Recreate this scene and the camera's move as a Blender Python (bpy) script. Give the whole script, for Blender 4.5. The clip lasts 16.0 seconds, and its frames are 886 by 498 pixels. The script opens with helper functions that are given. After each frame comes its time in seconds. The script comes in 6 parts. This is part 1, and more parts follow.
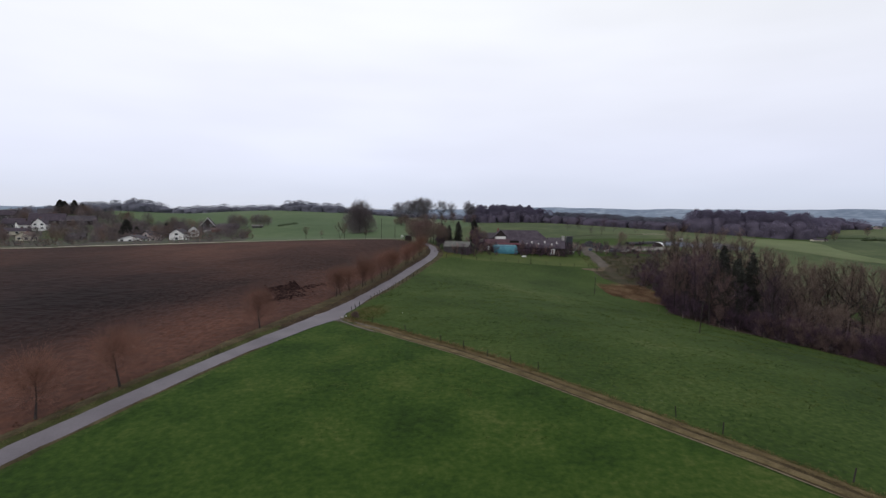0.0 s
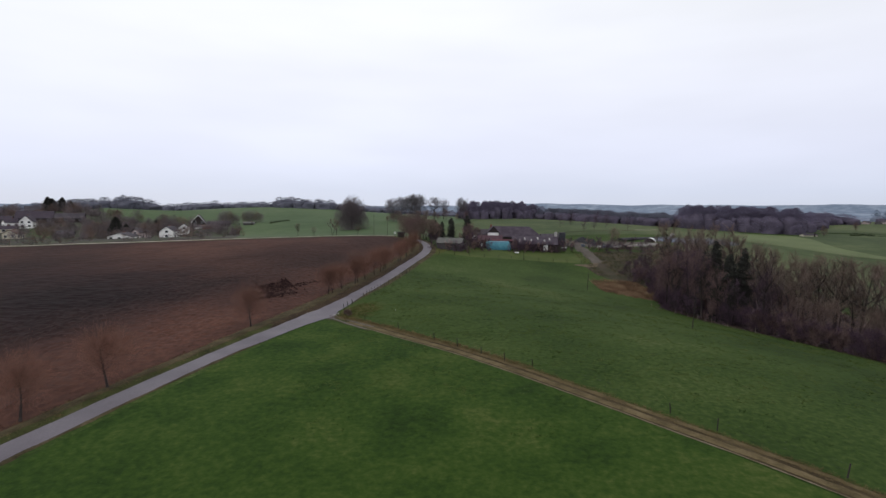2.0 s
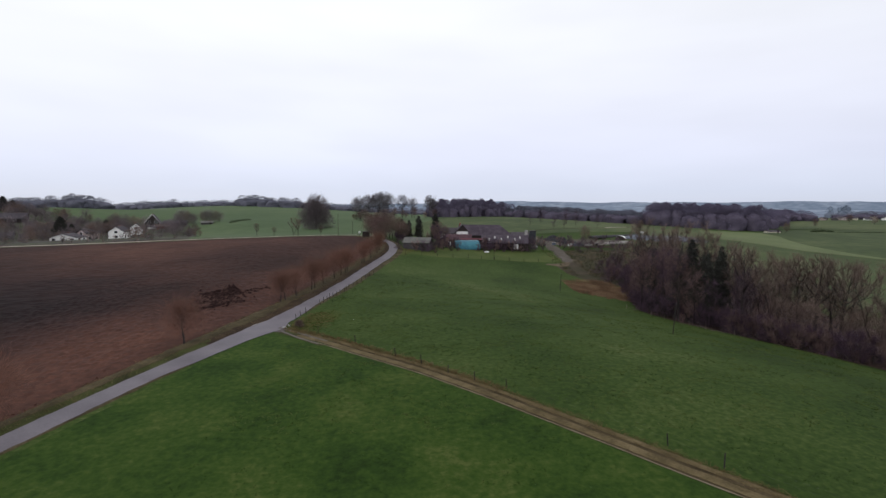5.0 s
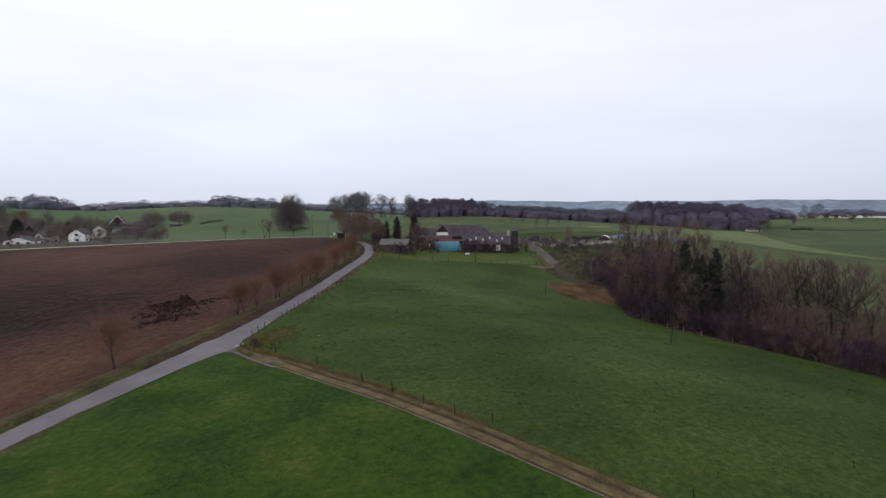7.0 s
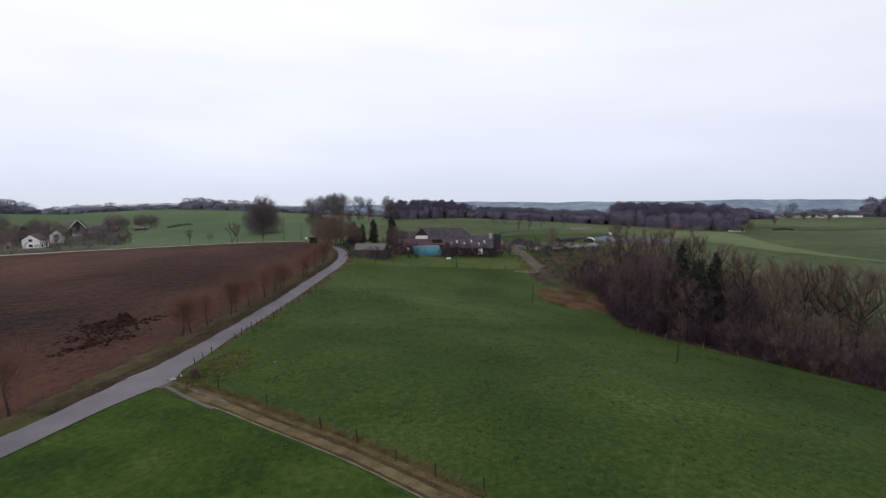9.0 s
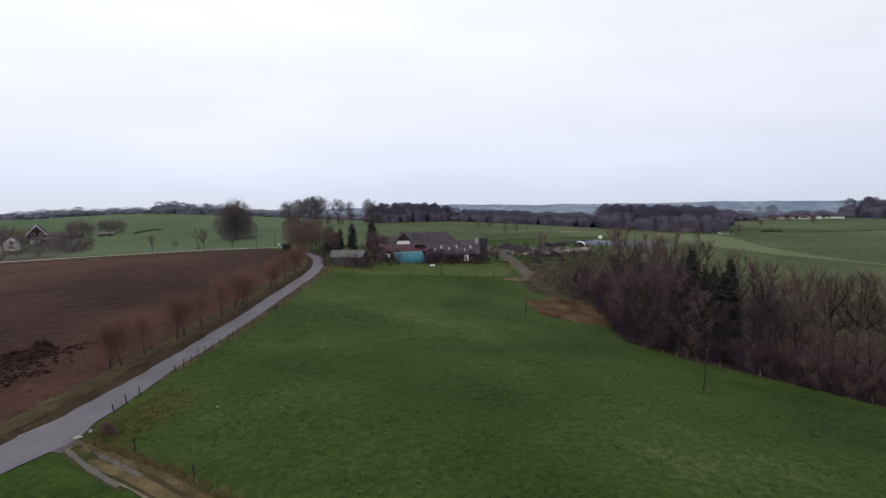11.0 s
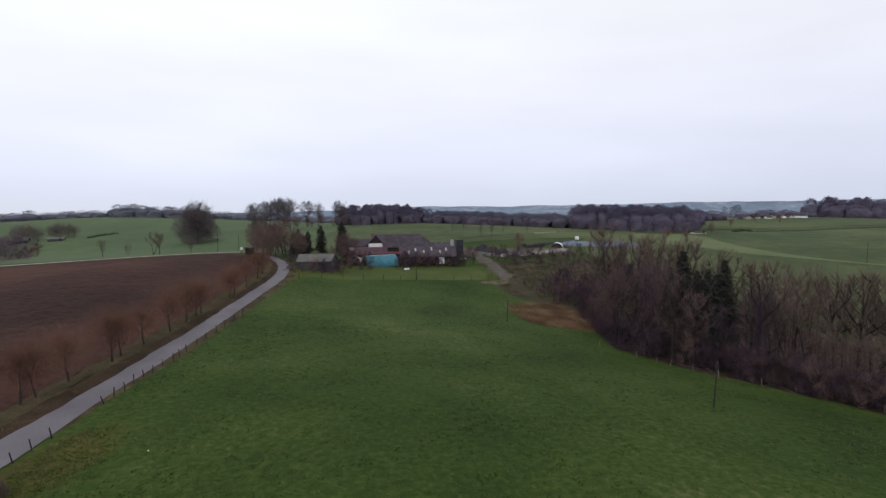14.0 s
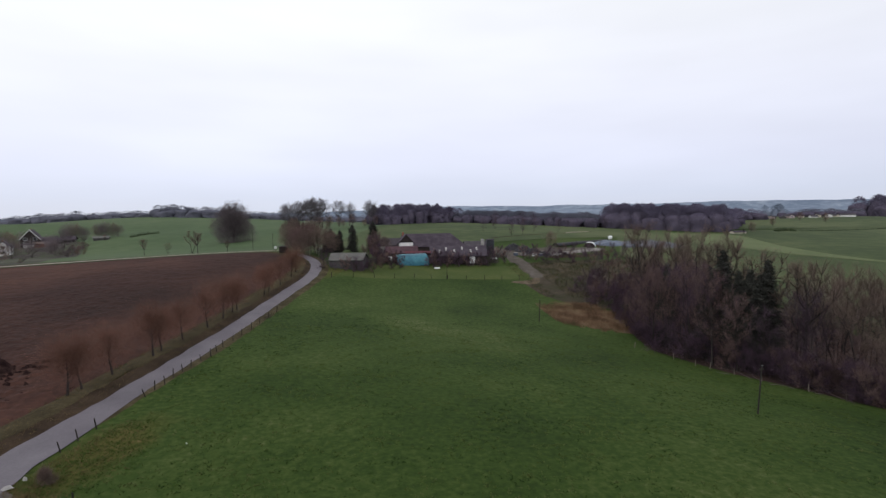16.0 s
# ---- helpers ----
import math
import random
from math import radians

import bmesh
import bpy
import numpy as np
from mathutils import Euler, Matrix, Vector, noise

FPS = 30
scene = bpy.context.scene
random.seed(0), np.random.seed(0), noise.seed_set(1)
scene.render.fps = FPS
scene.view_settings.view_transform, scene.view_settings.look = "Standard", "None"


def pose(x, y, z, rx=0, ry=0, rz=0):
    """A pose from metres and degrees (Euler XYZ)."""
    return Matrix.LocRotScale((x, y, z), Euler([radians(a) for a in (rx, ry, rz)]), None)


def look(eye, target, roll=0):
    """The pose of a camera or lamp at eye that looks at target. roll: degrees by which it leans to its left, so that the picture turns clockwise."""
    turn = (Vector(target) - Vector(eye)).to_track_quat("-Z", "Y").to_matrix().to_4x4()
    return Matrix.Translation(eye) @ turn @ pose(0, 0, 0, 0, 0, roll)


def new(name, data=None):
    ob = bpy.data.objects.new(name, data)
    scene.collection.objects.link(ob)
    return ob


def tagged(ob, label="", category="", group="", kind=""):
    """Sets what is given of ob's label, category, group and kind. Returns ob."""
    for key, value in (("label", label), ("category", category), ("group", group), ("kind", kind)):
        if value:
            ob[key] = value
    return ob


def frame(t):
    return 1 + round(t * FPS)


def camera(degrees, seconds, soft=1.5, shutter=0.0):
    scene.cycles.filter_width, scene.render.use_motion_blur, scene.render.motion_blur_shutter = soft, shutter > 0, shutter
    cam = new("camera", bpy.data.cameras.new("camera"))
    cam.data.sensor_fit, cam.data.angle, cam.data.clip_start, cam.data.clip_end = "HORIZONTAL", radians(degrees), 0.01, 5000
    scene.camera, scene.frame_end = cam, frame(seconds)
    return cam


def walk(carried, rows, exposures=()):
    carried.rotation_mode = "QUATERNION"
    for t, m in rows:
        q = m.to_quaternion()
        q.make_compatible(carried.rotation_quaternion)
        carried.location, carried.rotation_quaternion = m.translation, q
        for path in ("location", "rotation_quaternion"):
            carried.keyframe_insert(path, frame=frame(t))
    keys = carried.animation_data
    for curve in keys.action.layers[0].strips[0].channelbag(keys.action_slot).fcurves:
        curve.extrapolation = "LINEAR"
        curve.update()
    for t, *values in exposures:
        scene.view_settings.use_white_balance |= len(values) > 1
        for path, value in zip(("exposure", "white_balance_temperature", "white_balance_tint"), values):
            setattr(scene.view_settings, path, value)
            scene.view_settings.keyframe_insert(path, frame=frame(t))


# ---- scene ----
cam = camera(82.81, 16.0, soft=1.4)
PATH = [
    (0, (2.35, 0.51, 17.34), (-1.00, 100.19, 10.06), 0.88),
    (0.5, (2.40, 0.58, 17.37), (-1.66, 100.22, 9.85), 0.82),
    (1, (2.33, 0.61, 17.35), (-1.16, 100.26, 9.72), 0.82),
    (1.5, (2.28, 0.65, 17.36), (-0.46, 100.30, 9.50), 0.79),
    (2, (2.30, 1.05, 17.36), (0.40, 100.71, 9.38), 0.72),
    (2.5, (2.32, 1.75, 17.39), (1.27, 101.41, 9.22), 0.63),
    (3, (2.41, 2.67, 17.38), (2.01, 102.33, 9.15), 0.62),
    (3.5, (2.55, 3.90, 17.41), (2.96, 103.56, 9.10), 0.54),
    (4, (2.68, 5.35, 17.42), (4.43, 104.99, 9.07), 0.54),
    (6.5, (3.94, 14.68, 17.47), (10.82, 114.09, 9.15), 0.33),
    (7, (4.14, 16.82, 17.54), (12.01, 116.16, 9.15), 0.27),
    (7.5, (4.42, 19.08, 17.60), (13.28, 118.34, 9.26), 0.25),
    (8, (4.71, 21.32, 17.67), (14.46, 120.49, 9.36), 0.15),
    (8.5, (4.94, 23.75, 17.68), (15.70, 122.83, 9.52), 0.10),
    (9, (5.19, 26.11, 17.75), (16.97, 125.08, 9.63), -0.02),
    (11.5, (6.42, 38.88, 17.96), (22.22, 137.34, 10.49), -0.24),
    (12, (6.52, 40.20, 18.03), (22.82, 138.58, 10.59), -0.22),
    (12.5, (6.54, 41.33, 17.82), (23.53, 139.60, 10.42), -0.33),
    (13, (6.59, 42.32, 17.77), (24.90, 140.34, 10.32), -0.38),
    (13.5, (6.71, 43.47, 17.57), (26.22, 141.28, 10.25), -0.56),
    (14, (6.67, 44.27, 17.50), (27.34, 141.84, 10.30), -0.59),
    (14.5, (6.66, 44.54, 17.53), (28.12, 141.94, 10.32), -0.55),
    (15, (6.60, 44.63, 17.40), (25.60, 142.55, 10.26), -0.62),
    (15.5, (6.43, 44.71, 17.35), (25.25, 142.66, 10.14), -0.66),
    (16, (6.50, 44.69, 17.31), (21.35, 143.32, 10.13), -0.70),
]
walk(cam, [(t, look(eye, target, roll)) for t, eye, target, roll in PATH], exposures=[(0, -0.05), (1.5, -0.04), (3, 0.0), (16, 0.0)])

# ---- sky and sun: thick overcast, a little brighter towards the zenith ----
world = bpy.data.worlds.new("overcast_sky")
scene.world = world
world.use_nodes = True
wn, wl = world.node_tree.nodes, world.node_tree.links
wn.clear()


def wnode(kind, **props):
    n = wn.new(kind)
    for key, value in props.items():
        n.inputs[key].default_value = value
    return n


w_out = wnode("ShaderNodeOutputWorld")
w_bg = wnode("ShaderNodeBackground", Strength=1.0)
w_sky = wnode("ShaderNodeTexSky")
w_sky.sky_type, w_sky.sun_disc = "NISHITA", False
w_sky.sun_elevation, w_sky.sun_rotation = radians(38), radians(-40)
w_dim = wn.new("ShaderNodeVectorMath")
w_dim.operation = "SCALE"
w_dim.inputs["Scale"].default_value = 0.08
w_co = wnode("ShaderNodeTexCoord")
w_xyz = wnode("ShaderNodeSeparateXYZ")
w_ramp = wnode("ShaderNodeValToRGB")
stops = ((0.0, (0.69, 0.74, 0.87)), (0.035, (0.715, 0.77, 0.93)), (0.10, (0.815, 0.85, 1.015)), (0.22, (0.925, 0.95, 1.07)), (0.40, (1.0, 1.02, 1.06)), (1.0, (0.97, 1.01, 1.10)))
while len(w_ramp.color_ramp.elements) < len(stops):
    w_ramp.color_ramp.elements.new(0.5)
for e, (p, c) in zip(w_ramp.color_ramp.elements, stops):
    e.position, e.color = p, (*c, 1)
w_map = wnode("ShaderNodeMapping", Scale=(1.0, 1.0, 4.5))
w_noise = wnode("ShaderNodeTexNoise", Scale=1.9, Detail=3.0, Roughness=0.5)
w_side = wnode("ShaderNodeMapRange", **{"From Min": -0.2, "From Max": 0.9, "To Min": 1.02, "To Max": 0.95})
w_cloud = wnode("ShaderNodeMapRange", **{"From Min": 0.3, "From Max": 0.7, "To Min": 0.955, "To Max": 1.055})
w_mul = wnode("ShaderNodeMath")
w_mul.operation = "MULTIPLY"
w_tint = wn.new("ShaderNodeVectorMath")
w_tint.operation = "SCALE"
w_mix = wn.new("ShaderNodeMix")
w_mix.data_type = "RGBA"
w_mix.inputs["Factor"].default_value = 0.95
wl.new(w_co.outputs["Generated"], w_xyz.inputs[0])
wl.new(w_xyz.outputs["Z"], w_ramp.inputs[0])
wl.new(w_co.outputs["Generated"], w_map.inputs["Vector"])
wl.new(w_map.outputs[0], w_noise.inputs["Vector"])
wl.new(w_noise.outputs[0], w_cloud.inputs["Value"])
wl.new(w_xyz.outputs["X"], w_side.inputs["Value"])
wl.new(w_cloud.outputs[0], w_mul.inputs[0])
wl.new(w_side.outputs[0], w_mul.inputs[1])
wl.new(w_ramp.outputs[0], w_tint.inputs[0])
wl.new(w_mul.outputs[0], w_tint.inputs["Scale"])
wl.new(w_sky.outputs[0], w_dim.inputs[0])
wl.new(w_dim.outputs[0], w_mix.inputs["A"])
wl.new(w_tint.outputs[0], w_mix.inputs["B"])
wl.new(w_mix.outputs["Result"], w_bg.inputs["Color"])
wl.new(w_bg.outputs[0], w_out.inputs[0])

sun = new("sun", bpy.data.lights.new("sun", "SUN"))
sun.data.energy, sun.data.angle, sun.data.color = 0.68, radians(40), (1.0, 0.97, 0.93)
sun.matrix_world = look((0, 0, 100), (60, 75, 0))

# ---- lie of the land: broad hills and hollows (x, y, radius, height) on a plain ----
BASE = -3.5
HILLS = [
    (0, 20, 70, -1.1), (-60, 60, 70, 1.6), (50, 60, 60, 7.3), (100, 60, 70, -8.8), (-20, 120, 60, 3.2),
    (35, 125, 50, -2.0), (85, 120, 45, -3.0), (130, 170, 70, -2.4), (-15, 195, 45, 4.0), (-80, 190, 70, 5.2),
    (-170, 230, 90, 5.0), (-185, 320, 90, -6.5), (-60, 320, 80, 1.0), (40, 300, 90, 5.2), (100, 225, 70, 4.3),
    (210, 270, 110, 2.9), (60, 430, 150, 9.7), (-180, 470, 150, 5.9), (-220, 680, 220, 18.8), (400, 450, 220, 13.5),
    (-380, 330, 160, -2.2), (100, 720, 250, 2.7), (-335, 435, 75, 12.0), (-175, 355, 55, 2.2), (-135, 358, 50, 3.8),
]


def ground(x, y):
    """Height of the land; takes numbers or arrays."""
    z = BASE + 0.0 * (x + y)
    for cx, cy, r, h in HILLS:
        z = z + h * np.exp(-((x - cx) ** 2 + (y - cy) ** 2) / r**2)
    return z


def gz(x, y):
    return float(ground(float(x), float(y)))


# ---- materials ----
def material(name, colours, scale=1.0, fine=12.0, rough=0.9, bump=0.0, metal=0.0, vary=0.0, world_space=False, spec=0.25, stretch=(1, 1, 1), contrast=0.25, grain=0.42):
    """Two scales of noise between the colours; vary: how far single objects differ in brightness."""
    m = bpy.data.materials.new(name)
    m.use_nodes = True
    nt = m.node_tree
    bsdf = nt.nodes["Principled BSDF"]

    def node(kind, **props):
        n = nt.nodes.new(kind)
        for key, value in props.items():
            n.inputs[key].default_value = value
        return n

    if world_space:
        src = node("ShaderNodeNewGeometry").outputs["Position"]
    else:
        src = node("ShaderNodeTexCoord").outputs["Object"]
    mapping = node("ShaderNodeMapping", Scale=stretch)
    nt.links.new(src, mapping.inputs["Vector"])
    big = node("ShaderNodeTexNoise", Scale=scale, Detail=4.0, Roughness=0.55)
    small = node("ShaderNodeTexNoise", Scale=scale * fine, Detail=5.0, Roughness=0.65)
    for n in (big, small):
        nt.links.new(mapping.outputs[0], n.inputs["Vector"])
    blend = node("ShaderNodeMix", Factor=grain)
    nt.links.new(big.outputs[0], blend.inputs[2])
    nt.links.new(small.outputs[0], blend.inputs[3])
    ramp = node("ShaderNodeValToRGB")
    els = ramp.color_ramp.elements
    while len(els) < len(colours):
        els.new(0.5)
    for k, (e, c) in enumerate(zip(els, colours)):
        e.position = 0.5 - contrast / 2 + contrast * k / max(1, len(colours) - 1)
        e.color = (*c, 1)
    nt.links.new(blend.outputs[0], ramp.inputs[0])
    colour = ramp.outputs[0]
    if vary:
        info = node("ShaderNodeObjectInfo")
        rng = node("ShaderNodeMapRange", **{"To Min": 1 - vary, "To Max": 1 + vary})
        nt.links.new(info.outputs["Random"], rng.inputs["Value"])
        hsv = node("ShaderNodeHueSaturation")
        nt.links.new(rng.outputs[0], hsv.inputs["Value"])
        nt.links.new(colour, hsv.inputs["Color"])
        colour = hsv.outputs[0]
    nt.links.new(colour, bsdf.inputs["Base Color"])
    bsdf.inputs["Roughness"].default_value = rough
    bsdf.inputs["Metallic"].default_value = metal
    bsdf.inputs["Specular IOR Level"].default_value = spec
    if bump:
        b = node("ShaderNodeBump", Strength=min(1.0, bump), Distance=0.05 if world_space else 0.02)
        nt.links.new(small.outputs[0], b.inputs["Height"])
        nt.links.new(b.outputs[0], bsdf.inputs["Normal"])
    return m


M = {}


def porous(m, share=0.5):
    """Fine twigs let half of the light through to their far side."""
    nt = m.node_tree
    bsdf = nt.nodes["Principled BSDF"]
    thin = nt.nodes.new("ShaderNodeBsdfTranslucent")
    mix = nt.nodes.new("ShaderNodeMixShader")
    mix.inputs[0].default_value = share
    nt.links.new(bsdf.inputs["Base Color"].links[0].from_socket, thin.inputs["Color"])
    nt.links.new(bsdf.outputs[0], mix.inputs[1])
    nt.links.new(thin.outputs[0], mix.inputs[2])
    nt.links.new(mix.outputs[0], nt.nodes["Material Output"].inputs["Surface"])


M["meadow"] = material("meadow_grass", ((0.0125, 0.0225, 0.005), (0.0200, 0.0365, 0.0072), (0.028, 0.049, 0.0094), (0.043, 0.063, 0.015), (0.078, 0.090, 0.034)), 0.045, 40, 0.95, 0.55, world_space=True, spec=0.08, contrast=0.33, grain=0.52)
M["pasture"] = material("winter_crop_grass", ((0.0106, 0.0232, 0.0037), (0.0170, 0.0366, 0.0056), (0.0250, 0.0485, 0.0072), (0.036, 0.058, 0.0105), (0.060, 0.074, 0.019)), 0.13, 13, 0.95, 0.6, world_space=True, spec=0.08, contrast=0.31, grain=0.5)
# far_green and hill_green: field colour, somewhat lightened and blued for distance haze
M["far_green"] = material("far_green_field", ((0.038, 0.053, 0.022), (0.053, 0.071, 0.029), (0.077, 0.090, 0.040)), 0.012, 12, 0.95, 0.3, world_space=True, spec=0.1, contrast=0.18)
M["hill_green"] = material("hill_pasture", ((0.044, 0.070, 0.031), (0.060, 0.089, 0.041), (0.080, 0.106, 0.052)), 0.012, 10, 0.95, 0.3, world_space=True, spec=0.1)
M["paddock"] = material("paddock_grass", ((0.036, 0.052, 0.013), (0.050, 0.068, 0.018), (0.072, 0.083, 0.026)), 0.1, 20, 0.95, 0.6, world_space=True, spec=0.1, contrast=0.3)
M["pale_green"] = material("pale_green_strip", ((0.080, 0.100, 0.045), (0.112, 0.132, 0.062)), 0.05, 12, 0.95, 0.3, world_space=True, spec=0.1)
M["earth"] = material("ploughed_earth", ((0.0200, 0.0112, 0.0097), (0.0340, 0.0177, 0.0145), (0.0530, 0.0262, 0.0200), (0.0780, 0.0385, 0.0285)), 0.016, 70, 0.95, 1.0, world_space=True, spec=0.08, contrast=0.24, grain=0.30)


def soil_or_haze_patch(m, centre, turn, half, strength, edge=0.55, tint=(0.40, 0.43, 0.55), ragged=0.05):
    """A broad ragged tinted patch: wetter or drier soil, mud, or far haze."""
    nt = m.node_tree
    bsdf = nt.nodes["Principled BSDF"]
    dry = bsdf.inputs["Base Color"].links[0].from_socket
    geo = nt.nodes.new("ShaderNodeNewGeometry")
    mp = nt.nodes.new("ShaderNodeMapping")
    mp.vector_type = "TEXTURE"
    mp.inputs["Location"].default_value = (*centre, 0)
    mp.inputs["Rotation"].default_value = (0, 0, radians(turn))
    mp.inputs["Scale"].default_value = (*half, 100000)
    ln = nt.nodes.new("ShaderNodeVectorMath")
    ln.operation = "LENGTH"
    nz = nt.nodes.new("ShaderNodeTexNoise")
    nz.inputs["Scale"].default_value, nz.inputs["Detail"].default_value = ragged, 6
    add = nt.nodes.new("ShaderNodeMath")
    rng = nt.nodes.new("ShaderNodeMapRange")
    for key, value in (("From Min", 1.5 + edge / 2), ("From Max", 1.5 - edge), ("To Min", 0.0), ("To Max", strength)):
        rng.inputs[key].default_value = value
    mix = nt.nodes.new("ShaderNodeMix")
    mix.data_type, mix.blend_type = "RGBA", "MULTIPLY"
    mix.inputs["B"].default_value = (*tint, 1)
    nt.links.new(geo.outputs["Position"], mp.inputs["Vector"])
    nt.links.new(geo.outputs["Position"], nz.inputs["Vector"])
    nt.links.new(mp.outputs[0], ln.inputs[0])
    nt.links.new(ln.outputs["Value"], add.inputs[0])
    nt.links.new(nz.outputs[0], add.inputs[1])
    nt.links.new(add.outputs[0], rng.inputs["Value"])
    nt.links.new(rng.outputs[0], mix.inputs["Factor"])
    nt.links.new(dry, mix.inputs["A"])
    nt.links.new(mix.outputs["Result"], bsdf.inputs["Base Color"])


soil_or_haze_patch(M["earth"], (-93, 90), -8, (60, 46), 1.0, 0.45, (0.52, 0.56, 0.66))
soil_or_haze_patch(M["earth"], (-50, 154), 42, (34, 13), 0.6, 0.55, (0.60, 0.63, 0.72))
soil_or_haze_patch(M["earth"], (-34.5, 76), 78, (74, 13), 1.0, 0.5, (1.56, 1.46, 1.36))
soil_or_haze_patch(M["meadow"], (-13.0, 82.4), 70, (6.5, 2.9), 0.9, 0.5, (1.75, 1.02, 1.25), 0.4)
soil_or_haze_patch(M["meadow"], (-3.5, 170), 60, (14, 4.5), 0.8, 0.6, (1.7, 1.1, 1.3), 0.25)
# upper meadow multiplied paler and bluer: distance haze put into the grass colour
soil_or_haze_patch(M["meadow"], (18, 140), 8, (48, 32), 0.8, 0.7, (1.30, 1.20, 1.5))
M["rut_brown"] = material("rut_earth", ((0.0272, 0.0196, 0.0105), (0.0502, 0.0370, 0.0199), (0.0794, 0.0601, 0.0324)), 0.5, 12, 0.95, 0.8, world_space=True, spec=0.08, contrast=0.32)
M["mud_gravel"] = material("trodden_gravel", ((0.058, 0.049, 0.044), (0.085, 0.072, 0.066), (0.12, 0.104, 0.094)), 0.8, 12, 0.9, 0.6, world_space=True, spec=0.1)
M["garden_ground"] = material("winter_gardens", ((0.030, 0.024, 0.024), (0.052, 0.043, 0.040), (0.046, 0.058, 0.028), (0.085, 0.075, 0.065)), 0.06, 6, 0.95, 0.3, world_space=True, spec=0.1)
# paler, greyer copy of the twigs: distance haze put into the colour
M["twig_village"] = material("haze_greyed_twigs", ((0.200, 0.166, 0.178), (0.278, 0.234, 0.242)), 0.6, 8, 0.95, vary=0.25, spec=0.1)
M["asphalt"] = material("worn_asphalt", ((0.074, 0.063, 0.074), (0.102, 0.088, 0.101), (0.134, 0.117, 0.130)), 0.25, 22, 0.6, 0.3, world_space=True, spec=0.3, contrast=0.36)
M["verge"] = material("verge_grass", ((0.022, 0.017, 0.010), (0.040, 0.032, 0.016), (0.062, 0.049, 0.026), (0.092, 0.073, 0.042)), 0.35, 12, 0.95, 0.9, world_space=True, spec=0.08, contrast=0.34)
M["scrub"] = material("rough_scrub", ((0.021, 0.021, 0.012), (0.036, 0.036, 0.019), (0.044, 0.034, 0.024), (0.066, 0.053, 0.036), (0.100, 0.080, 0.056)), 0.13, 9, 0.95, 0.9, world_space=True, spec=0.08, contrast=0.30)
M["turf"] = material("bank_turf", ((0.018, 0.016, 0.009), (0.032, 0.034, 0.012), (0.046, 0.052, 0.018), (0.068, 0.064, 0.028)), 0.35, 12, 0.95, 0.9, world_space=True, spec=0.08, contrast=0.34)
M["bank"] = material("dead_grass_bank", ((0.017, 0.0115, 0.008), (0.034, 0.0225, 0.0145), (0.062, 0.042, 0.026)), 0.4, 12, 0.95, 0.9, world_space=True, spec=0.08, contrast=0.34)
M["straw"] = material("dry_grass", ((0.0504, 0.0391, 0.0190), (0.0951, 0.0721, 0.0360), (0.1503, 0.1164, 0.0640)), 0.6, 12, 0.95, 0.9, world_space=True, spec=0.08, contrast=0.30)
M["straw_pale"] = material("pale_worn_rut", ((0.075, 0.062, 0.036), (0.125, 0.104, 0.066), (0.19, 0.162, 0.115)), 0.6, 12, 0.95, 0.6, world_space=True, spec=0.08, contrast=0.3)
M["dirt"] = material("farm_track_earth", ((0.055, 0.040, 0.026), (0.092, 0.068, 0.045), (0.135, 0.102, 0.072)), 0.5, 12, 0.9, 0.7, world_space=True, spec=0.1, contrast=0.30)
M["pale_mud"] = material("dried_grey_mud", ((0.062, 0.053, 0.044), (0.096, 0.084, 0.072), (0.140, 0.125, 0.110)), 0.7, 10, 0.9, 0.6, world_space=True, spec=0.1, contrast=0.36)
M["yard_earth"] = material("trodden_yard_earth", ((0.050, 0.041, 0.033), (0.078, 0.066, 0.055), (0.120, 0.104, 0.090)), 0.35, 12, 0.9, 0.6, world_space=True, spec=0.1, contrast=0.34)
M["yard_pale"] = material("pale_concrete_yard", ((0.13, 0.12, 0.11), (0.20, 0.185, 0.17), (0.27, 0.25, 0.235)), 0.4, 12, 0.9, 0.4, world_space=True, spec=0.1, contrast=0.3)
M["gravel"] = material("pale_gravel", ((0.30, 0.26, 0.21), (0.42, 0.37, 0.31)), 0.4, 14, 0.9, 0.5, world_space=True, spec=0.12)
M["bracken"] = material("dead_bracken", ((0.050, 0.031, 0.018), (0.098, 0.058, 0.032), (0.165, 0.104, 0.060)), 0.3, 12, 0.95, 1.0, world_space=True, spec=0.08)
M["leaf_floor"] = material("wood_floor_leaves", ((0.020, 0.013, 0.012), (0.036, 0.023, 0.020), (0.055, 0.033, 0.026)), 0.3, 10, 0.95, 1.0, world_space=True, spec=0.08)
M["bark"] = material("bark", ((0.034, 0.028, 0.026), (0.062, 0.052, 0.046), (0.095, 0.080, 0.068)), 1.5, 8, 0.95, 0.6, vary=0.25, stretch=(1, 1, 0.25))
M["twig"] = material("bare_twigs", ((0.1860, 0.1230, 0.1190), (0.2720, 0.1840, 0.1700)), 0.6, 8, 0.95, vary=0.22, spec=0.1)
M["twig_red"] = material("reddish_twigs", ((0.2228, 0.1188, 0.0891), (0.3038, 0.1647, 0.1215)), 0.6, 8, 0.95, vary=0.2, spec=0.1)
M["twig_plum"] = material("plum_brown_twigs", ((0.1015, 0.0667, 0.0965), (0.1555, 0.1047, 0.1344)), 0.6, 8, 0.95, vary=0.22, spec=0.1)
M["twig_tan"] = material("tan_brown_twigs", ((0.1948, 0.1405, 0.1230), (0.2739, 0.2004, 0.1687)), 0.6, 8, 0.95, vary=0.2, spec=0.1)
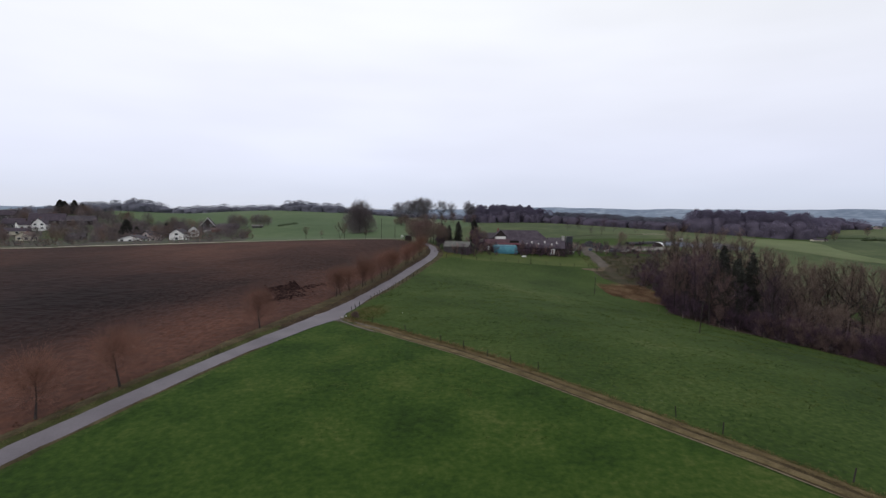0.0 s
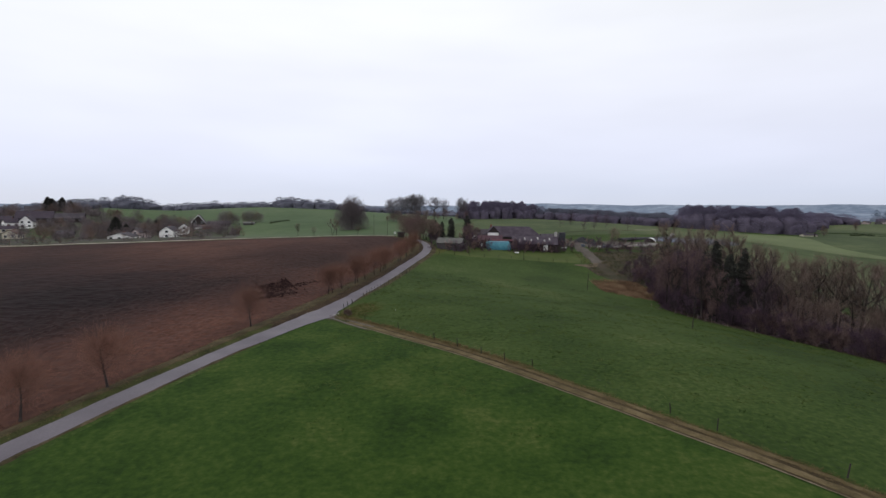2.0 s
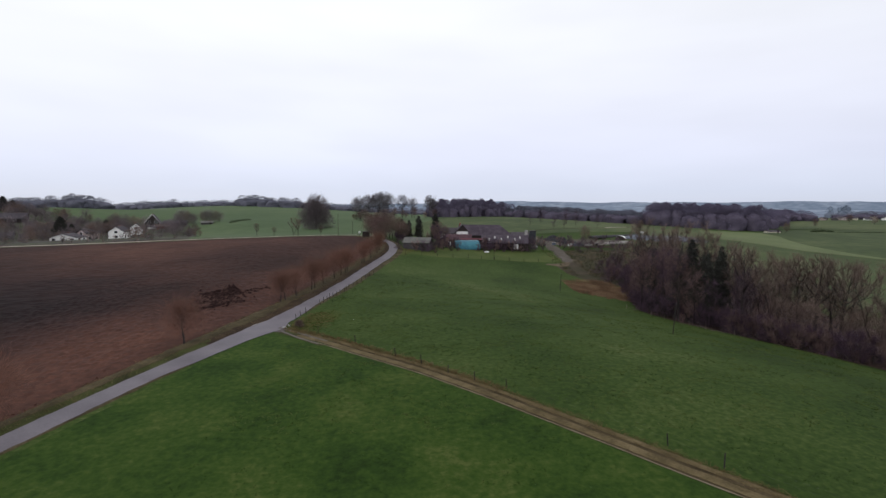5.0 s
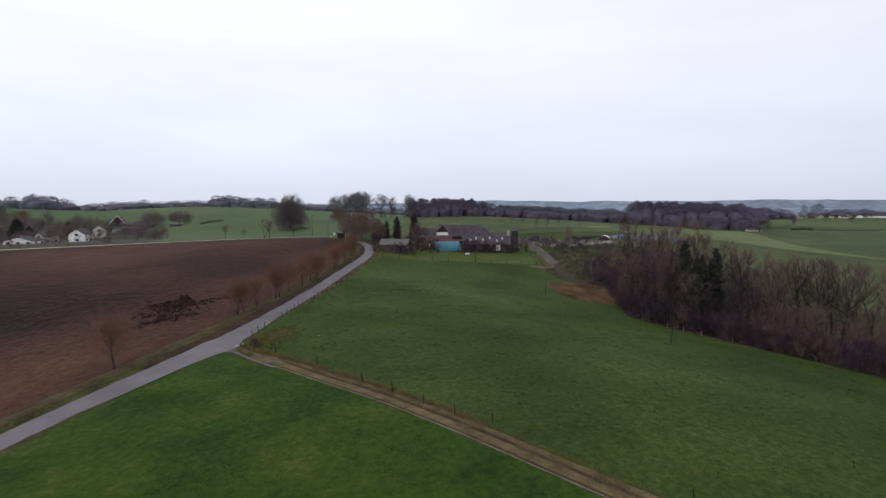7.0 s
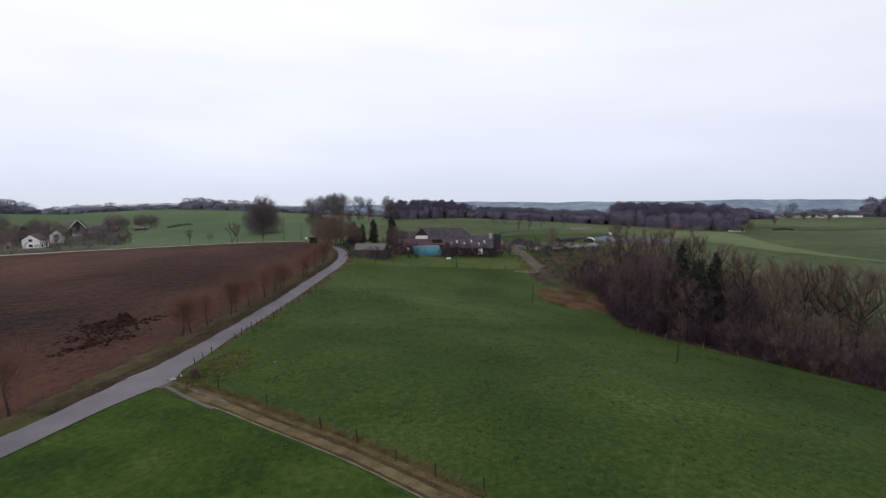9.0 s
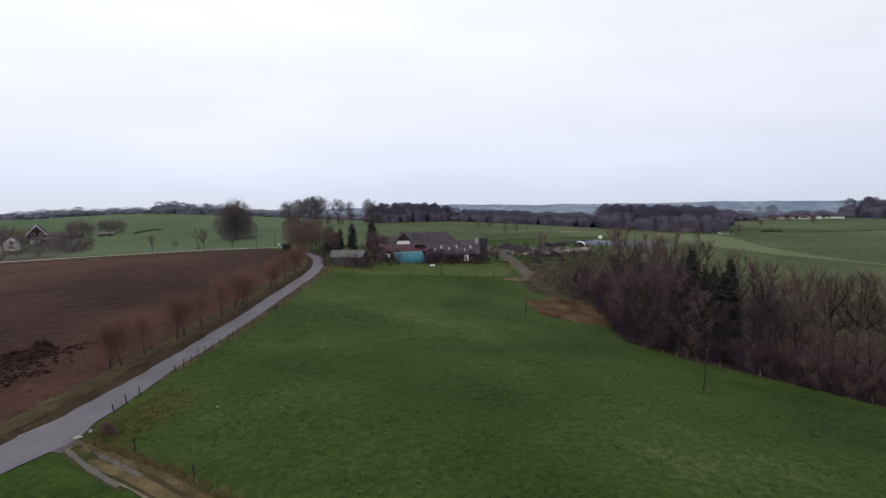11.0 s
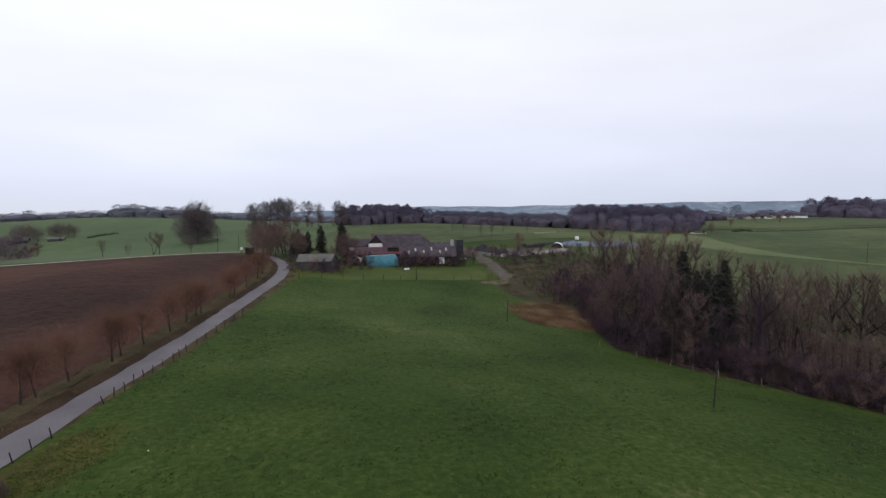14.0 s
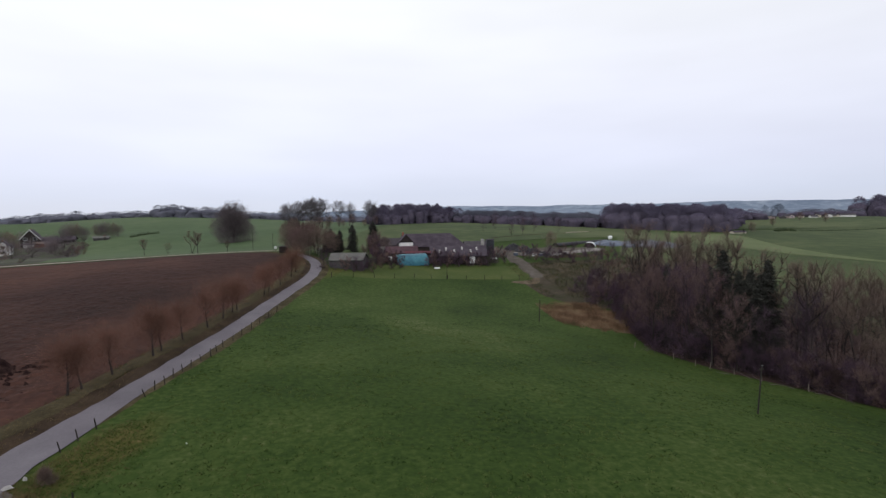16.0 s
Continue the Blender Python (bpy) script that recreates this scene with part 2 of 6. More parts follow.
M["twig_grey"] = material("grey_twigs", ((0.150, 0.136, 0.152), (0.225, 0.204, 0.220)), 0.6, 8, 0.95, vary=0.25, spec=0.1)
M["needles"] = material("spruce_needles", ((0.023, 0.024, 0.021), (0.038, 0.038, 0.033), (0.056, 0.054, 0.046)), 0.8, 10, 0.9, 0.3, vary=0.25, spec=0.12)
# far wood twigs lightened and shifted to lilac blue, standing in for haze
M["far_wood"] = material("far_wood_haze_tint", ((0.160, 0.142, 0.205), (0.195, 0.172, 0.240), (0.230, 0.202, 0.268)), 0.02, 10, 0.95, world_space=True, spec=0.0)
M["far_wood_hazed"] = material("far_wood_haze_grey", ((0.1800, 0.1860, 0.2310), (0.2250, 0.2280, 0.2760)), 0.02, 10, 0.95, world_space=True, spec=0.0)
# haze_hill and haze_wood: air haze mixed into the base colours
M["haze_hill"] = material("distant_hills_in_haze", ((0.140, 0.172, 0.225), (0.165, 0.200, 0.255), (0.195, 0.230, 0.285), (0.245, 0.280, 0.332)), 0.0045, 5, 1.0, world_space=True, spec=0.0, contrast=0.17, grain=0.5)
M["hedge"] = material("dark_green_hedge", ((0.018, 0.026, 0.014), (0.030, 0.042, 0.020), (0.045, 0.052, 0.028)), 0.5, 8, 0.95, world_space=True, spec=0.05)
M["haze_wood"] = material("wooded_hills_in_haze", ((0.108, 0.126, 0.172), (0.128, 0.148, 0.196), (0.178, 0.202, 0.252)), 0.006, 6, 1.0, world_space=True, spec=0.0, contrast=0.18, grain=0.5)
M["post"] = material("weathered_post", ((0.018, 0.015, 0.013), (0.040, 0.034, 0.029)), 4, 8, 0.9, 0.4, vary=0.3, stretch=(1, 1, 0.2))
M["pale_post"] = material("pale_split_post", ((0.11, 0.09, 0.075), (0.20, 0.17, 0.14)), 4, 8, 0.9, 0.4, vary=0.3, stretch=(1, 1, 0.2))
M["wire"] = material("fence_wire", ((0.07, 0.068, 0.065), (0.11, 0.108, 0.105)), 4, 6, 0.5, metal=0.7)
M["white_wall"] = material("white_render", ((0.70, 0.69, 0.67), (0.82, 0.81, 0.79)), 0.5, 10, 0.9, 0.2)
M["pink_wall"] = material("reddish_grey_render", ((0.30, 0.24, 0.23), (0.42, 0.35, 0.34)), 0.5, 10, 0.9, 0.2)
M["cream_wall"] = material("cream_render", ((0.48, 0.43, 0.34), (0.60, 0.55, 0.45)), 0.5, 10, 0.9, 0.2)
M["dark_wall"] = material("dark_timber_wall", ((0.024, 0.019, 0.018), (0.048, 0.037, 0.033)), 1, 10, 0.85, 0.4, stretch=(4, 4, 0.4))
M["brick"] = material("red_brick_wall", ((0.15, 0.065, 0.045), (0.22, 0.10, 0.07)), 1, 12, 0.9, 0.3)
M["roof_dark"] = material("dark_roof_tiles", ((0.026, 0.019, 0.027), (0.044, 0.033, 0.044), (0.064, 0.050, 0.062)), 0.6, 12, 0.85, 0.4)
M["roof_brown"] = material("brown_roof_tiles", ((0.085, 0.055, 0.045), (0.13, 0.085, 0.068)), 0.6, 12, 0.8, 0.4)
M["roof_grey"] = material("fibre_cement_roof", ((0.028, 0.023, 0.029), (0.048, 0.040, 0.047), (0.076, 0.066, 0.072)), 0.5, 12, 0.85, 0.3)
M["roof_red"] = material("red_sheet_roof", ((0.050, 0.010, 0.016), (0.082, 0.016, 0.024)), 0.5, 12, 0.7, 0.2)
M["roof_maroon"] = material("maroon_roof_tiles", ((0.040, 0.020, 0.026), (0.060, 0.030, 0.037), (0.080, 0.046, 0.052)), 0.6, 12, 0.85, 0.4)
M["teal"] = material("turquoise_tarpaulin", ((0.016, 0.078, 0.112), (0.028, 0.120, 0.160), (0.054, 0.180, 0.215)), 0.4, 6, 0.5, 0.4)
M["dark_foil"] = material("dull_black_foil", ((0.012, 0.012, 0.014), (0.024, 0.023, 0.026), (0.045, 0.043, 0.046)), 0.8, 8, 0.75, 0.6)
M["black_foil"] = material("black_silage_foil", ((0.022, 0.024, 0.028), (0.045, 0.048, 0.055)), 0.8, 8, 0.35, 0.5)
M["slate_foil"] = material("slate_foil", ((0.030, 0.034, 0.046), (0.052, 0.058, 0.076), (0.095, 0.104, 0.130)), 0.4, 8, 0.65, 0.5)
M["blue_foil"] = material("grey_blue_foil", ((0.055, 0.068, 0.098), (0.085, 0.102, 0.138), (0.13, 0.15, 0.19)), 0.5, 8, 0.55, 0.4)
M["pane"] = material("window_pane", ((0.02, 0.022, 0.026), (0.04, 0.042, 0.048)), 1, 4, 0.15, spec=0.6)
M["white_paint"] = material("white_paint", ((0.70, 0.70, 0.69), (0.80, 0.80, 0.79)), 1, 8, 0.6)
M["concrete"] = material("concrete", ((0.24, 0.23, 0.22), (0.36, 0.34, 0.33)), 0.8, 12, 0.9, 0.3)
M["grey_wall"] = material("grey_weathered_wall", ((0.060, 0.056, 0.058), (0.105, 0.098, 0.098)), 0.7, 12, 0.9, 0.4)
M["manure"] = material("dung_heap", ((0.0114, 0.0067, 0.0065), (0.0251, 0.0147, 0.0136), (0.0570, 0.0343, 0.0292)), 1.2, 7, 1.0, 1.0, world_space=True, spec=0.02)

# crown cores darker than the twigs: shade inside the crowns put into colour
M["far_wood_core"] = material("far_wood_shaded_core", ((0.066, 0.056, 0.080), (0.084, 0.072, 0.099), (0.105, 0.090, 0.120)), 0.25, 6, 1.0, world_space=True, spec=0.0)
M["far_core_hazed"] = material("far_wood_hazed_shaded_core", ((0.098, 0.098, 0.124), (0.126, 0.126, 0.154)), 0.2, 6, 1.0, world_space=True, spec=0.0)

for key in ("twig", "twig_tan", "twig_red", "twig_plum", "twig_grey", "twig_village", "far_wood", "far_wood_hazed"):
    porous(M[key])


# ---- mesh helpers ----
def mesh_of(name, verts, faces, mat, smooth=False):
    me = bpy.data.meshes.new(name)
    me.from_pydata([tuple(v) for v in verts], [], faces)
    me.materials.append(mat)
    if smooth:
        me.polygons.foreach_set("use_smooth", [True] * len(me.polygons))
    me.update()
    return me


def piece(name, me, parent=None, label=""):
    ob = new(name, me)
    ob.parent = parent
    return tagged(ob, label)


def part(name, bm, mat, parent, label=""):
    me = bpy.data.meshes.new(name)
    bm.to_mesh(me)
    bm.free()
    me.materials.append(mat)
    return piece(name, me, parent, label)


def grid_mesh(name, P, mat, smooth=True):
    """P: rows x columns x 3 of places."""
    r, c = P.shape[:2]
    idx = np.arange(r * c).reshape(r, c)
    faces = np.stack([idx[:-1, :-1], idx[:-1, 1:], idx[1:, 1:], idx[1:, :-1]], -1).reshape(-1, 4)
    return mesh_of(name, P.reshape(-1, 3), faces.tolist(), mat, smooth)


def curve_through(points, step=1.0):
    """Smooth line through plan points (Catmull-Rom), a place about every step metres."""
    p = np.array(points, float)
    p = np.vstack([2 * p[0] - p[1], p, 2 * p[-1] - p[-2]])
    out = []
    for a, b, c, d in zip(p[:-3], p[1:-2], p[2:-1], p[3:]):
        n = max(1, int(np.linalg.norm(c - b) / step))
        for k in range(n):
            t = k / n
            out.append(0.5 * (2 * b + (c - a) * t + (2 * a - 5 * b + 4 * c - d) * t**2 + (3 * b - a - 3 * c + d) * t**3))
    out.append(p[-2])
    return np.array(out)


def normals_of(line):
    d = np.gradient(line, axis=0)
    d /= np.linalg.norm(d, axis=1)[:, None]
    return np.stack([d[:, 1], -d[:, 0]], 1)


def strip(name, line, profile, mat, label, category, wobble=0.0, kind="structure", slim=None):
    """A sheet draped over the land along a plan line. profile: (offset to the right, lift)."""
    nrm = normals_of(line)
    P = np.zeros((len(line), len(profile), 3))
    for j, (off, lift) in enumerate(profile):
        o = np.zeros(len(line)) + off
        if wobble and j in (0, len(profile) - 1):
            o += np.array([wobble * (noise.noise((k * 0.35, j * 3.1, 7.7)) + 0.7 * noise.noise((k * 1.37, j * 2.3, 3.1))) for k in range(len(line))])
        if slim is not None:
            o = -0.85 + (o + 0.85) * slim
        xy = line + nrm * o[:, None]
        P[:, j, :2] = xy
        P[:, j, 2] = ground(xy[:, 0], xy[:, 1]) + lift
    return tagged(new(name, grid_mesh(name, P, mat)), label, category, kind=kind)


# ---- the ground: one sheet to the horizon ----
def axis(lo, hi, step, far):
    a = list(np.arange(lo, hi + step, step))
    g = step
    while a[-1] < far:
        g *= 1.14
        a.append(a[-1] + g)
    g = step
    while a[0] > -far:
        g *= 1.14
        a.insert(0, a[0] - g)
    return np.array(a)


gx, gy = np.meshgrid(axis(-270, 130, 2.6, 4300), axis(-10, 330, 2.6, 4300))
land = np.stack([gx, gy, ground(gx, gy)], -1)
tagged(new("ground", grid_mesh("ground", land, M["meadow"])), "green winter meadow with worn and pale tufts", "ground", kind="structure")

ROAD = curve_through([(-46, -18), (-40.5, 6), (-36.3, 23), (-32.6, 38), (-30.6, 45.5), (-27.9, 55), (-24.7, 65), (-20.6, 77), (-18.2, 85), (-16.65, 93), (-14.8, 106), (-13.2, 120), (-11.7, 134), (-9.8, 148), (-7.7, 160), (-6.9, 168), (-7.0, 176), (-8.6, 184.5), (-11.5, 192), (-15.5, 199), (-20, 205)], 1.0)
TRACK = curve_through([(-16.4, 77.9), (-14.3, 76.4), (-8.5, 72.4), (-4.1, 68.6), (3.4, 62.2), (9.25, 56.35), (14.4, 50.8), (18.4, 46.6), (21.8, 43), (24.8, 40), (27.5, 37.2), (33, 31), (42, 20), (52, 6)], 0.5)
LANE = curve_through([(-14, 210), (-20, 211.5), (-30, 209.3), (-41, 206.2), (-59.5, 200.5), (-80, 192.8), (-98, 187), (-117, 184.2), (-140, 185), (-158, 184), (-190, 190), (-240, 200)], 2.0)
DIRT = curve_through([(51, 234), (51.5, 224), (53, 212), (53.8, 202), (54, 193), (53.6, 183), (53, 177)], 1.5)
BANK_WIDTH = np.interp(ROAD[:, 1], [30, 60, 84], [0.55, 0.62, 1.0])
strip("road", ROAD, ((-1.0, 0.03), (-0.6, 0.05), (0.2, 0.07), (1.2, 0.05), (1.9, 0.03)), M["asphalt"], "narrow grey worn asphalt farm road", "road", 0.25)
BANK = ((-2.75, 0.22), (-2.3, 0.22), (-1.6, 0.10), (-0.85, 0.028))
turfed = ROAD[:, 1] < 71
strip("bank_field_side", ROAD[~turfed], BANK, M["bank"], "dark brown dead grass bank beside the road", "verge", 0.4, slim=BANK_WIDTH[~turfed])
strip("bank_turf", ROAD[:turfed.sum() + 2], BANK, M["turf"], "green and olive grass bank beside the road", "verge", 0.4, slim=BANK_WIDTH[:turfed.sum() + 2])
strip("verge_field_side", ROAD, ((-5.2, 0.03), (-4.5, 0.20), (-3.4, 0.27), (-2.4, 0.235)), M["verge"], "olive grass strip between bank and ploughed field", "verge", 0.6, slim=BANK_WIDTH)
EDGE_WIDTH = np.interp(ROAD[:, 1], [70, 86, 110, 150], [0.35, 0.5, 1.2, 1.6])
strip("verge_meadow_side", ROAD, ((1.75, 0.026), (1.85, 0.05), (1.9 + 0.4 * EDGE_WIDTH, 0.05), (1.9 + EDGE_WIDTH, 0.012)), M["verge"], "narrow brown grass edge beside the road", "verge", 0.3)
strip("track_fringe", TRACK[4:], ((-0.62, 0.014), (-0.42, 0.07), (-0.22, 0.06), (0.0, 0.03)), M["straw"], "tan dry grass fringe along the farm track", "verge", 0.12)
strip("track_rut", TRACK[9:], ((-0.12, 0.034), (0.15, 0.02), (0.46, 0.034)), M["rut_brown"], "dark brown wheel rut of the farm track", "rut", 0.07)
strip("track_middle", TRACK[11:], ((1.18, 0.030), (1.40, 0.016), (1.62, 0.030)), M["rut_brown"], "dark brown outer wheel rut of the track", "rut", 0.06)
strip("farm_track", TRACK[9:], ((0.45, 0.036), (0.7, 0.06), (1.05, 0.055), (1.3, 0.034)), M["straw"], "tan brown middle of the farm track", "track", 0.07)
strip("track_edge", TRACK[11:], ((1.58, 0.036), (1.66, 0.05), (1.73, 0.034)), M["straw_pale"], "thin pale wheel rut of the farm track", "rut", 0.05)
strip("lane", LANE, ((-1.3, 0.26), (0, 0.32), (1.3, 0.26)), M["gravel"], "pale gravel lane behind the ploughed field", "lane", 0.3)
strip("dirt_drive", DIRT, ((-2.2, 0.04), (-1.1, 0.09), (1.1, 0.09), (2.2, 0.04)), M["yard_earth"], "earth drive up to the farmyard", "drive", 1.2)

# ploughed field: ruled between the road's verge and the far left, with clods
edge = ROAD - normals_of(ROAD) * (0.85 + 4.1 * BANK_WIDTH)[:, None]
edge = edge[edge[:, 1] < 203]
rows_f = curve_through(edge[:: 8].tolist() + [edge[-1].tolist()], 0.55)
far_edge = curve_through([(-19.5, 206.5), (-30, 205.5), (-41, 203), (-59.5, 197.5), (-80, 190), (-98, 185.4), (-117, 182.8), (-140, 183.5), (-158, 182.5), (-190, 187.6), (-262, 202)], 2.0)
n_s = len(rows_f)
u = np.concatenate([np.linspace(0, 0.16, 80), np.linspace(0.16, 1, 110)[1:]])
s_ = np.linspace(0, 1, n_s)[:, None]
left_y = rows_f[0, 1] + s_ * (200 - rows_f[0, 1])
fx = rows_f[:, :1] * (1 - u) + (-262) * u
fy = rows_f[:, 1:] * (1 - u) + left_y * u
f_far = np.interp(-fx[-1], -far_edge[:, 0], far_edge[:, 1])
fy = fy + (f_far - fy[-1]) * s_**3
fz = ground(fx, fy)
rng = np.random.RandomState(4)
near_f = np.clip(1.4 - np.hypot(fx, fy - 40) / 130, 0.25, 1)
clod = rng.rand(*fx.shape) ** 2 * 0.20 * near_f
lump = np.array([noise.noise((x * 0.45, y * 0.45, 1.3)) for x, y in zip(fx.ravel(), fy.ravel())]).reshape(fx.shape)
rim = np.clip(np.minimum(np.minimum(u * 60, (1 - s_) * 40), 1), 0, 1)
fz = fz + 0.05 + (clod + 0.15 * (lump + 0.6).clip(0)) * rim + 0.10 * rim
tagged(new("ploughed_field", grid_mesh("ploughed_field", np.stack([fx, fy, fz], -1), M["earth"], False)), "ploughed brown field of reddish and dark clods", "field", kind="structure")


def patch(name, outline, mat, label, category, lift=0.03, step=2.0, kind="structure"):
    """A draped sheet between two plan lines (near, far), each a list of points."""
    near, far = (np.array(o, float) for o in outline)

    def even(o, n):
        d = np.r_[0, np.cumsum(np.linalg.norm(np.diff(o, axis=0), axis=1))]
        return np.stack([np.interp(np.linspace(0, d[-1], n), d, o[:, k]) for k in (0, 1)], 1)

    n = max(4, int(np.linalg.norm(np.diff(near, axis=0), axis=1).sum() / step))
    m = max(3, int(np.linalg.norm(near.mean(0) - far.mean(0)) / step))
    a, b = even(near, n), even(far, n)
    t = np.linspace(0, 1, m)[:, None, None]
    xy = a * (1 - t) + b * t
    P = np.concatenate([xy, (ground(xy[..., 0], xy[..., 1]) + lift)[..., None]], -1)
    return tagged(new(name, grid_mesh(name, P, mat)), label, category, kind=kind)


# the crop field this side of the track
cut = [p for p in ROAD if p[1] < 76] 
left_side = (np.array(cut) + normals_of(np.array(cut)) * 3.0)
right_side = TRACK[2:] + normals_of(TRACK[2:]) * 1.95
patch("near_field", ([p for p in left_side[::-1]], [p for p in right_side]), M["pasture"], "short green winter crop beside the farm road", "field", 0.012)
patch("pale_strip", ([(135, 236), (148, 222), (157.5, 206), (164, 200), (169.5, 194), (176, 186), (190, 165), (205, 140)], [(158, 286), (187.5, 277), (183, 254), (173, 233), (171.5, 215), (173, 203), (177.5, 190), (192, 166), (207, 141)]), M["pale_green"], "pale green strip between the fields", "field", 0.25, 3)
patch("paddock", ([(-1, 166.5), (8, 166.5), (27, 172.5), (47, 175.5), (52.5, 176)], [(2, 182), (14, 186), (27, 190), (49, 192), (53.5, 194)]), M["paddock"], "lighter green paddock below the farm", "field", 0.04, 2)
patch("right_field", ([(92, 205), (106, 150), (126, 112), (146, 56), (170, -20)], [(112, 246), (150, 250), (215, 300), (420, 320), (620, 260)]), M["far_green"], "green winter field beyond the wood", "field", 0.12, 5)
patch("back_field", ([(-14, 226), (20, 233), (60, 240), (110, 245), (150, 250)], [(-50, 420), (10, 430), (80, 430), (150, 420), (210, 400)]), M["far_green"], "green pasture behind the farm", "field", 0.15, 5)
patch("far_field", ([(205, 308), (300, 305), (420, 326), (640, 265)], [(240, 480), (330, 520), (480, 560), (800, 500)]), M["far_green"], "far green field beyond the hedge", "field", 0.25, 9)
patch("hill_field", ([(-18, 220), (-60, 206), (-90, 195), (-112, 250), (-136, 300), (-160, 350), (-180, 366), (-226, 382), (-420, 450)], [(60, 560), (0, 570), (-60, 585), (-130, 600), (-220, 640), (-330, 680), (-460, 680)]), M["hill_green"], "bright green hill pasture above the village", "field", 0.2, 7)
patch("junction", ([(-25.6, 59.8), (-23.7, 65), (-21.0, 73.5), (-20.0, 76.5), (-19.2, 79), (-18.4, 81.5), (-16.8, 88), (-15.5, 95)], [(-24.6, 60), (-22.2, 65), (-19.2, 72.5), (-17.6, 75.5), (-16.2, 77.8), (-16.0, 79.4), (-16.2, 81.4), (-15.7, 83.6), (-15.2, 87.5), (-14.6, 95)]), M["asphalt"], "widened asphalt where the track leaves the road", "road", 0.068, 0.5)
patch("scrub_floor", ([(47, 170), (48, 160), (53, 152), (60, 150), (72, 158)], [(52, 176), (56, 196), (66, 200), (80, 197), (94, 190)]), M["scrub"], "olive brown rough grass below the farmyard", "ground", 0.05, 2)
strip("pasture_path", curve_through([(58, 251), (66, 254), (75, 257), (91.5, 262), (104, 270), (116, 280)], 2.0), ((-0.45, 0.17), (0, 0.30), (0.45, 0.17)), M["bank"], "dark earth bank across the pasture", "bank", 0.3)
patch("pale_path", ([(97, 264.4), (104, 268.6), (113, 275)], [(97.5, 266.4), (105, 271), (114, 277.5)]), M["gravel"], "pale gravel spot at the pasture path", "path", 0.34, 1.5)
patch("drive_mouth", ([(43.5, 171.5), (47.5, 170), (50.5, 171), (52, 173)], [(44.5, 173), (48.5, 174), (51.2, 176), (54.6, 180)]), M["dirt"], "tan trodden grass where the earth drive ends", "ground", 0.07, 1.0)
patch("bracken_bank", ([(45.2, 139.6), (48.5, 138.6), (53, 136.6), (58, 133.5)], [(47, 142.6), (52, 146), (58, 148.5), (64, 145)]), M["bracken"], "rusty dead bracken beside the wood", "bracken", 0.06, 1.0)
patch("gravel_apron", ([(-17.8, 77.2), (-17.2, 76.8), (-16.6, 76.5), (-16.0, 76.3)], [(-16.8, 78.9), (-16.2, 78.6), (-15.7, 78.2), (-15.3, 77.7)]), M["mud_gravel"], "greyish mud and gravel where the track meets the road", "gravel", 0.058, 0.4)
patch("mouth_turf", ([(-16.2, 76.2), (-13.4, 73.7), (-11.2, 71.7), (-9.4, 70.2)], [(-15.2, 77.9), (-12.2, 75.5), (-10.0, 73.7), (-8.0, 72.0)]), M["turf"], "worn grass between the ruts at the track mouth", "track", 0.024, 0.4)
strip("mouth_rut_near", curve_through([(-17.0, 77.7), (-16.0, 76.85), (-14.6, 75.45), (-13.2, 74.05), (-11.6, 72.6), (-9.8, 71.0)], 0.4), ((-0.19, 0.046), (0, 0.064), (0.19, 0.046)), M["pale_mud"], "pale grey wheel rut at the track mouth", "rut", 0.10)
strip("mouth_rut_far", curve_through([(-16.4, 78.4), (-15.0, 77.45), (-13.6, 76.15), (-12.4, 75.05), (-10.8, 73.7), (-8.9, 72.1)], 0.4), ((-0.21, 0.046), (0, 0.066), (0.21, 0.046)), M["pale_mud"], "pale grey wheel rut at the track mouth", "rut", 0.10)
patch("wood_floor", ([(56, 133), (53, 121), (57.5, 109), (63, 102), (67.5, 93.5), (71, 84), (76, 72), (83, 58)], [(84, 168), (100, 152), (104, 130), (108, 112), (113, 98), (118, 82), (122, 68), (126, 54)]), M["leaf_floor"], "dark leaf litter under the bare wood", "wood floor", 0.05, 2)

# ---- trees ----
def tubes(segs, sides):
    """Open tapered tubes. segs: rows of start, end, start radius, end radius."""
    s = np.array(segs, float)
    d = s[:, 3:6] - s[:, :3]
    d /= np.linalg.norm(d, axis=1)[:, None] + 1e-9
    ref = np.where(np.abs(d[:, 2:3]) > 0.9, [[1.0, 0, 0]], [[0, 0, 1.0]])
    a = np.cross(d, ref)
    a /= np.linalg.norm(a, axis=1)[:, None]
    b = np.cross(d, a)
    ang = np.arange(sides) * 2 * np.pi / sides
    ring = np.cos(ang)[None, :, None] * a[:, None] + np.sin(ang)[None, :, None] * b[:, None]
    lo = s[:, None, :3] + ring * s[:, 6][:, None, None]
    hi = s[:, None, 3:6] + ring * s[:, 7][:, None, None]
    v = np.concatenate([lo, hi], 1).reshape(-1, 3)
    k = np.arange(sides)
    f = np.stack([k, (k + 1) % sides, (k + 1) % sides + sides, k + sides], 1)
    f = (np.arange(len(s))[:, None, None] * 2 * sides + f[None]).reshape(-1, 4)
    return v, f.tolist()


